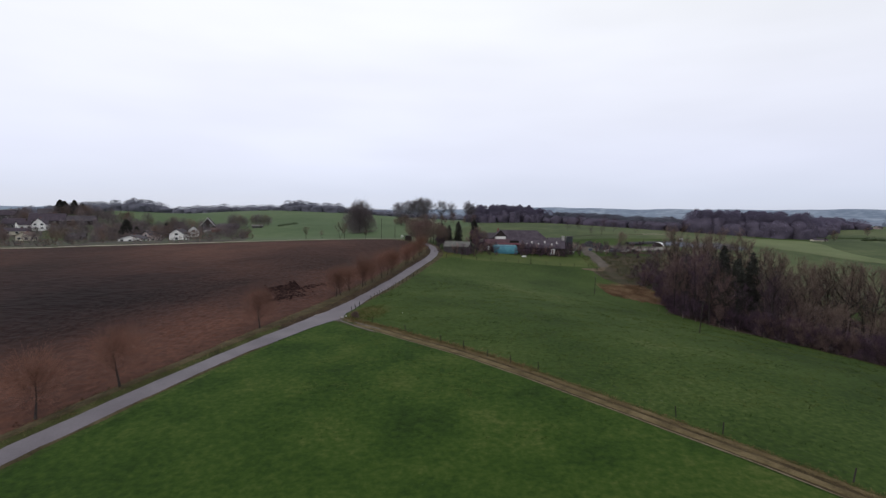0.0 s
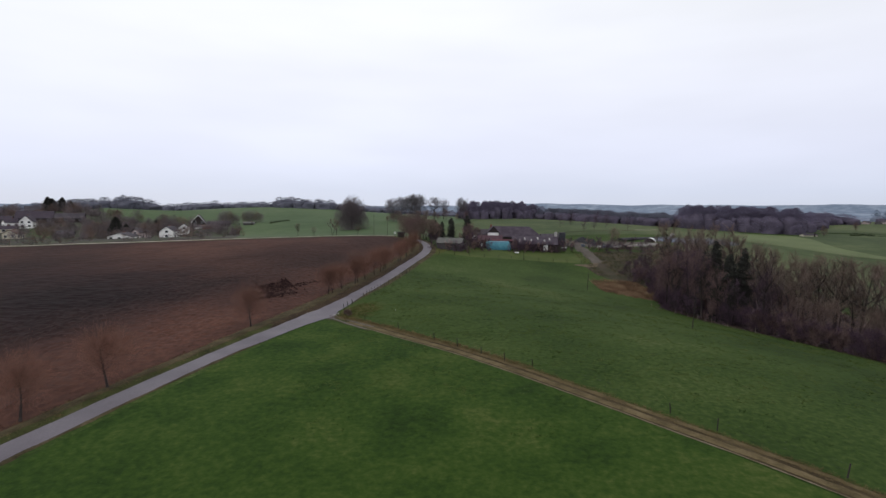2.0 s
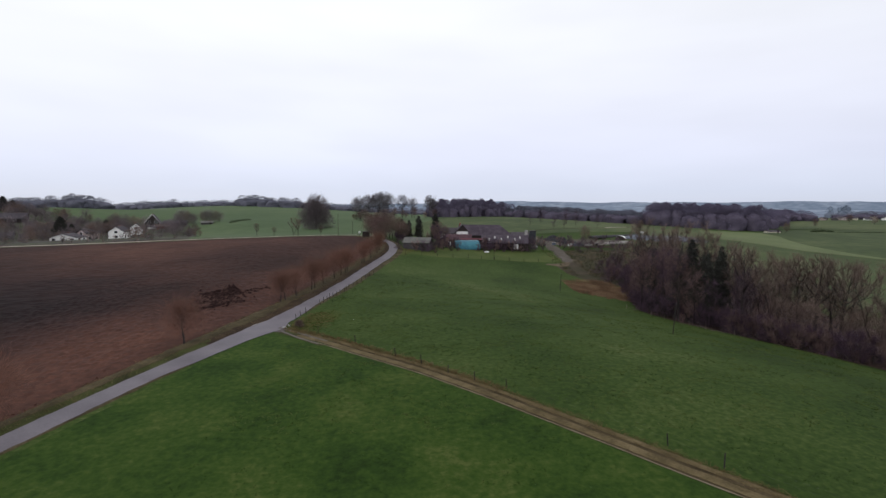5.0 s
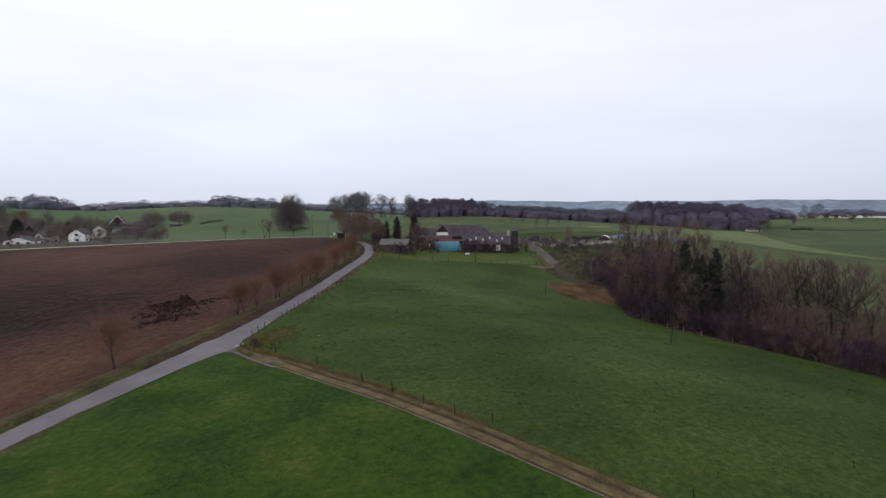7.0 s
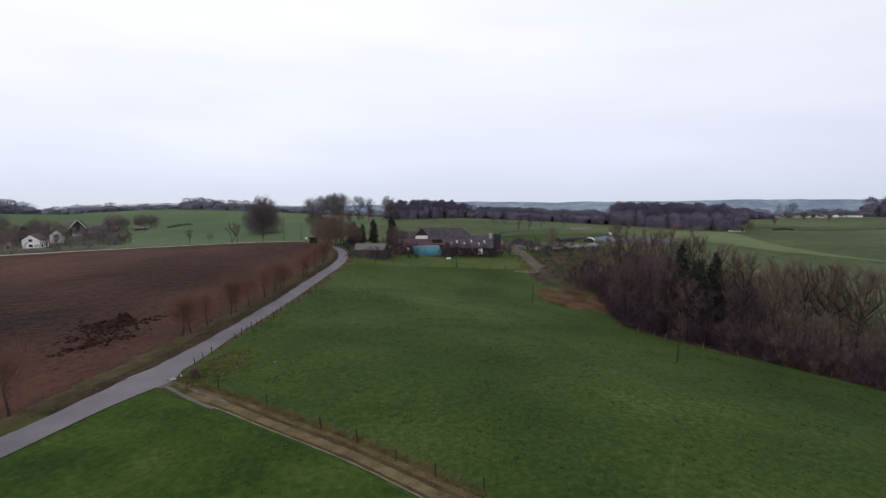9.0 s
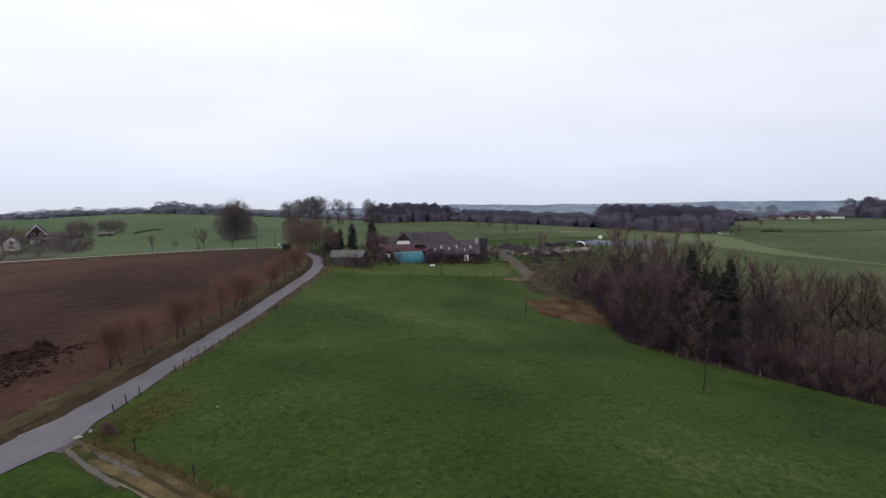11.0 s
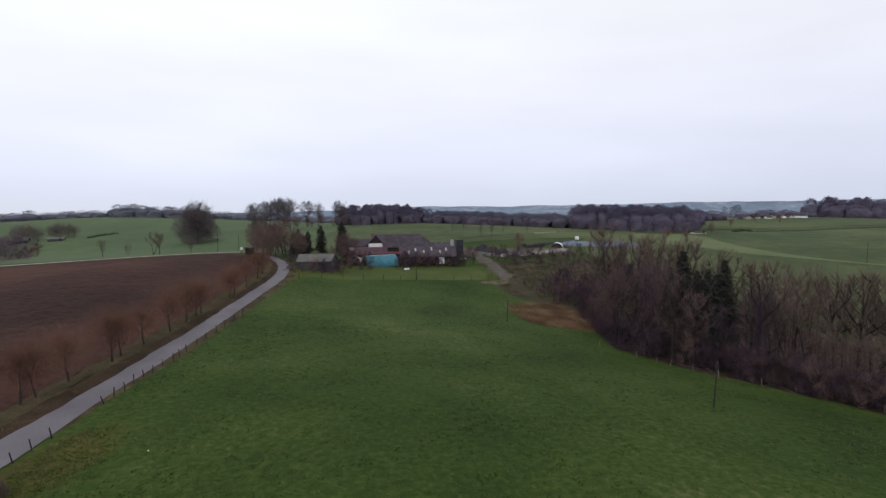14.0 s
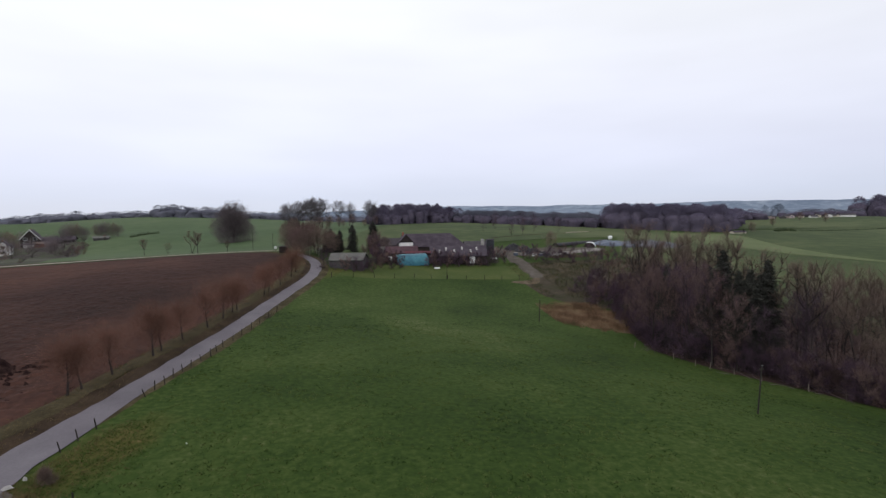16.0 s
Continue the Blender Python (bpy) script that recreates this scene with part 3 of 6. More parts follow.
def spikes(base, tip, width, rs):
    """Thin three-sided twigs."""
    base, tip = np.array(base), np.array(tip)
    d = tip - base
    a = np.cross(d, rs.normal(size=d.shape))
    a /= np.linalg.norm(a, axis=1)[:, None] + 1e-9
    b = np.cross(d, a)
    b /= np.linalg.norm(b, axis=1)[:, None] + 1e-9
    w = np.broadcast_to(width, len(d))[:, None] / 2
    v = np.stack([base + a * w, base - a * w / 2 + b * w * 0.87, base - a * w / 2 - b * w * 0.87, tip], 1).reshape(-1, 3)
    f = np.array([[0, 1, 3], [1, 2, 3], [2, 0, 3]])
    f = (np.arange(len(d))[:, None, None] * 4 + f[None]).reshape(-1, 3)
    return v, f.tolist()


def bent(start, way, length, n, lift, rs, wander=0.25):
    """Places along a limb that bends upwards and wanders."""
    out, p, d = [np.array(start, float)], np.array(start, float), np.array(way, float)
    for _ in range(n):
        d = d + rs.normal(size=3) * wander + np.array([0, 0, lift])
        d /= np.linalg.norm(d)
        p = p + d * length / n
        out.append(p)
    return out, d


def bare_tree(seed, height, spread, clear=0.3, girth=0.16, limbs=12, twigs=1500, twig=0.9, thin=0.022, stems=1, lift=0.12, crown_mat="twig", smooth_top=1.0, fill=None, lean_mesh=False, stout=1.0, bark="bark"):
    """Trunk and limbs as one mesh, the fine twigs as another."""
    rs = np.random.RandomState(seed)
    segs, tips, thin_limbs = [], [], []
    for st in range(stems):
        az0 = rs.rand() * 6.28
        lean = 0.05 if stems == 1 else 0.30
        trunk, _ = bent((0.12 * st, 0, -0.3), (lean * np.cos(az0), lean * np.sin(az0), 1), height * 0.88, 7, 0.15, rs, 0.07 if stems > 1 else 0.045)
        r0 = girth * (1 if stems == 1 else 0.55)
        rad = [r0 * (1 - 0.88 * k / 7) for k in range(8)]
        for k in range(7):
            segs.append((*trunk[k], *trunk[k + 1], rad[k] * (1.35 if k == 0 else 1), rad[k + 1]))
        trunk = np.array(trunk)
        per = max(3, limbs // stems)
        for i in range(per):
            f = clear + (0.97 - clear) * (i + rs.rand() * 0.8) / per
            q = f * 7
            k = min(6, int(q))
            start = trunk[k] + (trunk[k + 1] - trunk[k]) * (q - k)
            az = i * 2.4 + rs.rand() * 0.8
            g = (f - clear) / (1 - clear)
            reach = spread * (0.55 + 0.85 * np.sin(np.pi * min(1, 0.22 + 0.75 * g))) * (0.75 + 0.4 * rs.rand()) * 0.8
            up = 0.35 + 0.9 * g * smooth_top
            limb, d = bent(start, (np.cos(az), np.sin(az), up), reach, 4, lift, rs, 0.16)
            r = max(0.02, rad[k] * 0.55) * stout
            for j in range(4):
                segs.append((*limb[j], *limb[j + 1], r * (1 - 0.22 * j), r * (1 - 0.22 * (j + 1))))
            limb = np.array(limb)
            for j in range(1, 5):
                for m in range(3 if j < 4 else 4):
                    dd = limb[j] - limb[j - 1]
                    dd = dd / np.linalg.norm(dd) + rs.normal(size=3) * 0.65 + np.array([0, 0, 0.22])
                    dd /= np.linalg.norm(dd)
                    sub, sd = bent(limb[j], dd, reach * (0.30 + 0.25 * rs.rand()), 2, lift, rs, 0.2)
                    rr = max(0.012, r * 0.36)
                    if lean_mesh:
                        thin_limbs.append((sub[0], sub[2], rr * 1.6))
                    for q2 in range(0 if lean_mesh else 2):
                        segs.append((*sub[q2], *sub[q2 + 1], rr * (1 - 0.35 * q2), rr * (1 - 0.35 * (q2 + 1))))
                    tips.append((sub[0], sub[1], sub[2], sd))
    a = np.array([np.concatenate(t) for t in tips])
    pick = rs.randint(len(a), size=twigs)
    t = rs.rand(twigs, 1)
    base = np.where(t < 0.5, a[pick, 0:3] + (a[pick, 3:6] - a[pick, 0:3]) * 2 * t, a[pick, 3:6] + (a[pick, 6:9] - a[pick, 3:6]) * (2 * t - 1))
    way = a[pick, 9:12] + rs.normal(size=(twigs, 3)) * 0.6 + np.array([0, 0, 0.2])
    way /= np.linalg.norm(way, axis=1)[:, None]
    tip = base + way * twig * (0.5 + 0.8 * rs.rand(twigs, 1))
    if fill:
        # a rounded mass of twigs: radius, bottom, top, count, how far it narrows upwards
        rad_, z0, z1, n_, narrow = (*fill, 0.0)[:5]
        th, c_, rr = rs.rand(n_) * 6.283, rs.rand(n_) * 2 - 1, rs.rand(n_) ** 0.45
        sn = np.sqrt(1 - c_**2)
        bump_ = 1 + 0.16 * np.sin(3 * th + 5 * c_) + 0.10 * np.sin(7 * th - 3 * c_)
        q = np.stack([rad_ * rr * sn * np.cos(th) * bump_, rad_ * rr * sn * np.sin(th) * bump_, (z0 + z1) / 2 + (z1 - z0) / 2 * rr * c_ * bump_], 1)
        q[:, :2] *= (1 + narrow * (0.5 - (q[:, 2] - z0) / (z1 - z0)))[:, None]
        out_ = q - np.array([0, 0, z0 * 0.7 + z1 * 0.3])
        out_ /= np.linalg.norm(out_, axis=1)[:, None] + 1e-9
        out_ = out_ + rs.normal(size=(n_, 3)) * 0.7
        base, tip = np.vstack([base, q]), np.vstack([tip, q + out_ * min(twig, 0.9) * (0.6 + 0.7 * rs.rand(n_, 1))])
        twigs += n_
    v, f = tubes(segs, 5)
    if thin_limbs:
        v2, f2 = spikes([t[0] for t in thin_limbs], [t[1] for t in thin_limbs], np.array([t[2] for t in thin_limbs]), rs)
        f = f + [tuple(i + len(v) for i in q) for q in f2]
        v = np.vstack([v, v2])
    wood = mesh_of("trunk", v, f, M[bark])
    fine = mesh_of("crown", *spikes(base, tip, thin * (0.7 + 0.6 * rs.rand(twigs)), rs), M[crown_mat])
    return wood, fine


def spruce(seed, height, spread, blunt=1.6):
    rs = np.random.RandomState(seed)
    segs = [(0, 0, -0.3, 0, 0, height * 0.5, 0.20, 0.12), (0, 0, height * 0.5, 0, 0, height, 0.12, 0.015)]
    base, tip, width = [], [], []
    n = int(height * 4.2)
    for k in range(n):
        h = height * (0.08 + 0.91 * k / n)
        reach = spread * (1 - (h / height) ** blunt) * (0.6 + 0.4 * rs.rand()) * (0.82 + 0.3 * noise.noise((k * 0.23, seed, 0.5))) + 0.15
        for i in range(9):
            az = i * 0.698 + k * 0.5 + rs.rand() * 0.9
            d = np.array([np.cos(az), np.sin(az), -0.12])
            s = np.array([-d[1], d[0], 0])
            p = np.array([0, 0, min(h + 0.45 * rs.normal(), height * 0.99)])
            L = reach * (0.55 + 0.55 * rs.rand())
            base.append(p), tip.append(p + d * L + np.array([0, 0, 0.12 * L])), width.append(0.10 + 0.10 * L / 2)
            for j in range(4):
                q = p + d * L * (0.22 + 0.22 * j) + rs.normal(size=3) * 0.12
                for side in (-1, 1):
                    e = d * 0.7 + s * side * 0.8 + np.array([0, 0, -0.25 + 0.2 * rs.rand()])
                    base.append(q), tip.append(q + e * L * (0.46 - 0.07 * j)), width.append(0.15 + 0.09 * rs.rand())
    wood = mesh_of("trunk", *tubes(segs, 6), M["bark"], True)
    crown = mesh_of("crown", *spikes(base, tip, np.array(width) * 1.25, rs), M["needles"])
    return wood, crown


def oval_conifer(seed, height, spread, count):
    """A dense conifer with a rounded top: short sprays over an uneven oval, branching from one stem."""
    rs = np.random.RandomState(seed)
    segs = [(0, 0, -0.3, 0, 0, height * 0.9, 0.3, 0.04)]
    h = rs.rand(count) ** 0.9
    th = rs.rand(count) * 6.283
    wide = np.interp(h, [0, 0.12, 0.35, 0.7, 0.88, 1.0], [0.72, 0.95, 1.0, 0.72, 0.42, 0.06]) * (1 + 0.14 * np.sin(3 * th + 6 * h) + 0.10 * np.sin(5 * th - 11 * h))
    r = spread * wide * (0.45 + 0.55 * rs.rand(count) ** 0.5)
    p = np.stack([r * np.cos(th), r * np.sin(th), 0.3 + h * (height - 0.4)], 1)
    d = np.stack([np.cos(th), np.sin(th), 0.25 + 0.8 * h], 1) + rs.normal(size=(count, 3)) * 0.45
    wood = mesh_of("trunk", *tubes(segs, 6), M["bark"], True)
    crown = mesh_of("crown", *spikes(p - d * 0.3, p + d * 0.45, 0.16 + 0.12 * rs.rand(count), rs), M["needles"])
    return wood, crown


def plant(name, proto, x, y, label, category, group="", turn=0.0, size=1.0, sink=0.1, squash=1.0):
    root = new(name)
    root.empty_display_size = 0.3
    root.matrix_basis = Matrix.Translation((x, y, gz(x, y) - sink)) @ Matrix.Rotation(turn, 4, "Z") @ Matrix.Diagonal((size, size, size * squash, 1))
    piece("trunk", proto[0], root)
    piece("crown", proto[1], root)
    return tagged(root, label, category, group)


M["bark_dark"] = material("dark_wet_bark", ((0.020, 0.016, 0.016), (0.038, 0.030, 0.028), (0.060, 0.048, 0.043)), 1.5, 8, 0.95, 0.6, vary=0.2, stretch=(1, 1, 0.25))
P_FOREST = [bare_tree(11 + k, 16 + k % 3, 3.8 + 0.4 * (k % 2), 0.26, 0.18, 13, 1900, 1.3, 0.023, crown_mat=("twig", "twig_plum")[k % 2], lean_mesh=True, bark="bark_dark") for k in range(4)]
P_BRUSH = [bare_tree(25 + k, 10, 3.4, 0.12, 0.10, 12, 2000, 1.1, 0.021, stems=2, crown_mat=("twig_tan", "twig")[k % 2], lean_mesh=True, bark="bark_dark") for k in range(3)]
P_TALL = [bare_tree(31 + k, 17, 5.0, 0.40, 0.38, 11, 2600, 1.5, 0.022, lift=0.24, crown_mat="twig_tan", stems=1 + k % 2, stout=1.25, bark="bark_dark") for k in range(3)]
P_SHRUB = [bare_tree(51 + k, 4.2, 1.9, 0.06, 0.06, 8, 900, 0.85, 0.025, stems=3, crown_mat=("twig_plum", "twig", "twig_plum")[k], lean_mesh=True, bark="bark_dark") for k in range(3)]
P_LOW = [bare_tree(57 + k, 4.2, 1.9, 0.06, 0.06, 6, 240, 0.9, 0.06, stems=3, crown_mat=("twig_village", "twig_tan")[k], lean_mesh=True, bark="bark_dark") for k in range(2)]
P_YOUNG = [bare_tree(71 + k, 4.7, 1.45, 0.36, 0.13, 14, 1500, 0.7, 0.0066, lift=0.2, crown_mat="twig_red", fill=(2.05, 1.3, 5.5, 3600), lean_mesh=True, bark="bark_dark", stout=0.35) for k in range(3)]
P_FAT = [bare_tree(91 + k, 9.0, 2.6, 0.2, 0.16, 14, 1100, 0.9, 0.026, crown_mat=("twig_tan", "twig")[k], fill=(3.0, 1.5, 9.0, 1300), lean_mesh=True) for k in range(2)]
P_SPRUCE = [spruce(101, 17, 3.7, 3.0), spruce(102, 16, 3.4, 2.5)]
P_CYPRESS = [spruce(103, 9, 2.5, 3.6)]
P_THUJA = [oval_conifer(104, 12, 3.6, 2600)]
P_ROUND = [bare_tree(111, 19.6, 5.4, 0.10, 0.5, 22, 2600, 1.3, 0.095, lift=0.12, crown_mat="twig_village", fill=(9.3, -2.0, 19.6, 20000, 0.3))]
P_GROVE = [bare_tree(121 + k, 17.6, 5.4, 0.40, 0.30, 17, 4200, 1.2, 0.034, lift=0.15, smooth_top=0.75, crown_mat="twig_grey", fill=(4.9, 8.6, 17.2, 1700)) for k in range(3)]

rs = np.random.RandomState(9)
NEAR_LINE = np.array([(57, 134), (54, 121), (57.8, 110), (63, 103), (67.5, 95), (71.5, 85), (77, 72), (84, 58)], float)
FAR_LINE = np.array([(82, 166), (92, 150), (96, 132), (98, 118), (102, 106), (108, 92), (114, 76), (120, 60)], float)


def in_wood(a, b):
    k = np.linspace(0, 1, len(NEAR_LINE))
    n = np.array([np.interp(a, k, NEAR_LINE[:, i]) for i in (0, 1)])
    f = np.array([np.interp(a, k, FAR_LINE[:, i]) for i in (0, 1)])
    return n + (f - n) * b


spots = []
for tries in range(4000):
    a, b = rs.rand(), 0.04 + 0.78 * rs.rand() ** 1.1
    p = in_wood(a, b)
    if all((p[0] - q[0]) ** 2 + (p[1] - q[1]) ** 2 > 3.5**2 for q in spots):
        spots.append(p)
    if len(spots) >= 100:
        break
def spruce_view_gap(x, y):
    """The strip of meadow edge cleared of trees to leave the spruces in view."""
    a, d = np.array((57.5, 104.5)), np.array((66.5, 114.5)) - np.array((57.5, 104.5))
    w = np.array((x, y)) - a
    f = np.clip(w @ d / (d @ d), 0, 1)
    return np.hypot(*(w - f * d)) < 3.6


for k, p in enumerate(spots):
    if spruce_view_gap(*p):
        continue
    right_end = np.clip((112 - p[1]) / 14, 0, 1)  # the southern half is lower scrub under a few tall trees
    if rs.rand() < right_end:
        plant("bare_tree", P_BRUSH[k % 3], p[0], p[1], "low brushy brown tree in the wood", "tree", "trees of the wood", rs.rand() * 6.28, 0.78 + 0.24 * rs.rand())
    else:
        plant("bare_tree", P_FOREST[k % 4], p[0], p[1], "bare brown deciduous tree in the wood", "tree", "trees of the wood", rs.rand() * 6.28, 0.66 + 0.22 * rs.rand())
for k in range(128):
    a, b = rs.rand(), (0.0 + 0.10 * rs.rand()) if k < 106 else rs.rand() * 0.9
    p = in_wood(a, b)
    plant("shrub", P_SHRUB[k % 3], p[0], p[1], "leafless purplish brown shrub under the trees", "shrub", "undergrowth of the wood", rs.rand() * 6.28, 0.75 + 0.45 * rs.rand())
for x, y, s in ((57.9, 124.5, 0.98), (62.8, 117.2, 1.13), (66.6, 112.3, 1.08), (63.9, 112.6, 1.03), (65.5, 117, 1.0), (64.9, 114.4, 0.9), (61.6, 113.9, 0.85), (60.3, 117.0, 0.95), (67.8, 115.5, 0.97)):
    plant("spruce", P_SPRUCE[int(x) % 2], x, y, "dark green spruce among bare trees", "tree", "spruces of the wood", x, s * 0.94)
for x, y, s in ((62.1, 138.7, 1.18), (69.3, 133.2, 1.25), (65.5, 142, 1.02), (67.4, 106.6, 1.02), (73.2, 105.2, 1.0), (75.5, 101.5, 0.96), (77.2, 99.5, 0.98), (80.4, 97, 0.98), (82, 90, 0.98), (84, 84, 1.0), (71.5, 100.5, 0.88), (87, 78, 1.0), (84, 103, 1.02), (72.5, 129, 1.12), (66.8, 136.5, 1.12), (75.5, 122, 1.05), (71.6, 138.5, 1.0), (78.5, 112, 1.0)):
    plant("tall_bare_tree", P_TALL[int(x + y) % 3], x, y, "tall bare tree with forked grey limbs", "tree", "tall trees of the wood", x * y, s)
for k in range(46):
    x, y = 57.5 + 20 * rs.rand(), 136 + 30 * rs.rand()
    plant("shrub", P_SHRUB[k % 3], x, y, "leafless purplish brown shrub beside the bracken", "shrub", "undergrowth of the wood", rs.rand() * 6.28, 0.8 + 0.6 * rs.rand())

for k, (x, y, s) in enumerate([(56.5, 136, 0.9), (58.5, 138.5, 1.0), (60, 142, 1.0), (57.5, 141, 0.8), (62, 146, 1.0), (59, 146, 0.9), (60.8, 137.6, 1.1), (63.5, 141.5, 1.1), (62.5, 150, 1.0), (65, 147, 1.1)]):
    plant("shrub", P_SHRUB[k % 3], x, y, "leafless purplish brown shrub beside the bracken", "shrub", "undergrowth of the wood", k * 1.3, s)

for k in range(14):
    x, y = 64 + 22 * rs.rand(), 146 + 26 * rs.rand()
    plant("bare_tree", P_FOREST[k % 4], x, y, "bare brown deciduous tree in the wood", "tree", "trees of the wood", rs.rand() * 6.28, 0.45 + 0.15 * rs.rand())

for k, (x, y, s) in enumerate([(55.5, 120, 0.85), (56.8, 116.5, 0.92), (58.2, 113, 0.88), (59.5, 115.5, 0.95), (60.2, 110.3, 0.72), (62.6, 108.6, 0.62), (57.8, 119.5, 0.95), (59.2, 122.5, 0.9), (56.5, 127, 0.8), (59.8, 129, 0.85), (54.8, 123.8, 0.74), (58.5, 131, 0.72), (60.5, 134.2, 0.68), (62.6, 137, 0.64), (61.2, 140.5, 0.55), (64.2, 133, 0.78), (65.8, 140, 0.58), (59.4, 137, 0.5), (66.8, 136, 0.7), (63.5, 144.5, 0.5), (57.2, 133.4, 0.5)]):
    plant("bare_tree", P_FOREST[k % 4], x, y, "tall fuzzy brown tree at the edge of the wood", "tree", "trees of the wood", k * 1.9, s)

# young trees along the road
YOUNG = [(-20.7, 94.2), (-20.2, 95.7), (-19.4, 99.7), (-17.9, 105.7), (-17.7, 107.6), (-17.0, 112.7), (-15.9, 119.2), (-15.4, 124.8), (-15.0, 129.0), (-14.7, 130.8), (-12.9, 143.3), (-12.5, 145.8), (-11.4, 152.6), (-10.4, 161.5), (-10.2, 166.5), (-34.9, 42.7), (-32.0, 49.8), (-26.3, 71.6)]
for k, (x, y) in enumerate(YOUNG):
    plant("young_tree", P_YOUNG[k % 3], x - 0.25, y, "young bare reddish tree on the road bank", "tree", "trees along the road", k * 1.7, 0.95 + 0.2 * rs.rand(), sink=-0.1)
for k, (x, y, s) in enumerate([(-11.5, 187, 0.8), (-13.5, 192, 0.9), (-16, 197, 1.0), (-12.5, 199, 1.05), (-8, 196, 0.95), (-9.5, 203, 1.0), (-6, 203, 0.9), (-15, 204, 0.9), (-10.5, 194, 0.85), (-13.2, 196, 0.95), (-17.5, 203, 0.95), (-11, 206, 1.0), (-4, 199, 0.8), (9.5, 207, 0.85), (12, 203, 0.7)]):
    plant("roadside_tree", P_FAT[k % 2], x, y, "bushy bare brown tree at the road bend", "tree", "trees at the road bend", k * 2.1, s)

# single trees, grove and conifers round the farm
plant("round_tree", P_ROUND[0], -60.5, 312, "broad round bare tree on the far meadow", "tree", turn=1.0, size=1.0)
GROVE = [(-46, 385), (-41, 372), (-37, 380), (-33, 368), (-30, 378), (-27, 366), (-24, 372), (-22.5, 384), (-12.5, 398), (-5, 392), (8.6, 376), (10, 382)]
for k, (x, y) in enumerate(GROVE):
    plant("grove_tree", P_GROVE[k % 3], x, y, "tall bare grey tree of the hilltop grove", "tree", "hilltop grove", k * 1.3, (0.88, 0.97, 1.03, 0.95, 1.05, 1.12, 1.0, 1.08, 0.98, 0.84, 0.92, 0.8)[k])
for k, (x, y) in enumerate([(-47, 380), (-42, 372), (-37, 366), (-32, 362), (-27, 360), (-22, 364), (-29, 357), (-35, 359), (-17, 372), (-9, 384), (-44, 378), (-39, 368), (-34, 374), (-30, 364), (-25, 368), (-19, 382), (-12, 392), (-3, 388), (5, 374), (12, 378)]):
    plant("grove_shrub", P_FAT[k % 2], x, y, "brown undergrowth below the grove", "shrub", "grove undergrowth", k, 0.55 + 0.2 * (k % 3))
for x, y, s in ((-6.4, 206, 0.75), (-5.0, 207.5, 0.85), (-3.6, 206.5, 0.7), (-2.2, 208, 0.8), (1.6, 214, 1.0), (8.4, 217, 1.15)):
    plant("conifer", P_CYPRESS[0], x, y, "dark green conifer beside the farm garden", "tree", "farm conifers", x, s)
for k, (x, y) in enumerate([(62, 282), (70.5, 294), (72, 296), (68, 254.4), (73.9, 257.4), (85.7, 276.7), (94.6, 268.6), (135, 302), (84, 288)]):
    plant("orchard_tree", P_FOREST[1 + 2 * (k % 2)], x, y, "small dark bare tree on the far pasture", "tree", "orchard trees", k, 0.40 + 0.06 * (k % 3))
for k, (x, y, s) in enumerate([(-66.8, 224, 1.1), (-50.4, 219, 1.5), (-47.9, 217, 1.3), (-38, 214, 0.8), (-60, 226, 0.8)]):
    plant("lane_tree", P_TALL[k % 3], x, y, "bare tree behind the gravel lane", "tree", "trees behind the lane", k, s * 0.3)
FARM_SHRUBS = [(57.2, 199.5, 0.8), (60, 199, 0.9), (63, 198, 0.8), (67, 197, 0.9), (71, 196, 0.85), (75, 196, 0.9), (79, 196, 0.8), (83, 196, 1.0), (87, 194, 1.1), (92, 192, 1.1), (97, 193, 1.2), (62, 195, 0.7), (69, 193, 0.7), (76, 192, 0.7), (82, 191, 0.8),
    (8, 179, 0.7), (10.5, 180.5, 0.8), (13, 181, 0.7), (-2, 172, 0.5), (0.5, 172, 0.6), (3, 172, 0.6), (5.5, 172, 0.7), (8, 173.5, 0.6), (12, 187, 1.0), (9, 186, 0.9), (15, 182, 0.6), (25, 186, 0.6), (27.5, 187.5, 0.7), (30, 188.5, 0.6), (33, 189.5, 0.7), (36, 190, 0.7), (39, 190.5, 0.6), (42, 191.5, 0.8), (45, 193, 0.8), (7, 205, 1.3), (9.5, 204, 1.4), (6.5, 176, 0.9), (8.5, 184, 1.2), (14.5, 189, 0.9), (24.8, 190, 0.8), (26, 192, 1.0), (28, 190, 0.9), (31.5, 191, 0.8), (35, 191.5, 0.8), (44, 197, 0.9), (46, 207, 0.9), (50.5, 203, 0.7), (-4, 174, 0.8), (-5, 181, 1.0), (9, 188, 1.0), (15, 182.6, 0.7), (48.5, 196, 0.6), (14.5, 188.5, 0.8), (16.5, 187.5, 0.6), (23.5, 186, 0.7), (25.5, 189, 0.9), (27, 191.5, 1.0), (29, 192, 1.0), (31, 192.3, 0.9), (33, 192.6, 0.9), (35, 193, 0.8), (37.5, 193.2, 0.9), (40, 193.6, 0.9), (42.5, 194, 0.9), (46.5, 199, 1.0), (49.5, 205, 0.9), (52, 206, 0.8), (57, 203.5, 1.0), (61, 202.5, 1.1), (66, 203, 1.0), (70, 202, 1.0), (74, 203, 1.1), (79, 202, 1.0), (84, 203, 1.0), (89, 204, 1.0), (4, 174.2, 0.9), (1, 174, 0.8), (6.5, 180, 1.1), (10, 184, 1.0), (13, 186, 1.0), (11, 189, 1.2)]
plant("yard_tree", P_FAT[0], 70.5, 214, "bushy bare brown tree in the farmyard", "tree", turn=0.4, size=0.78)
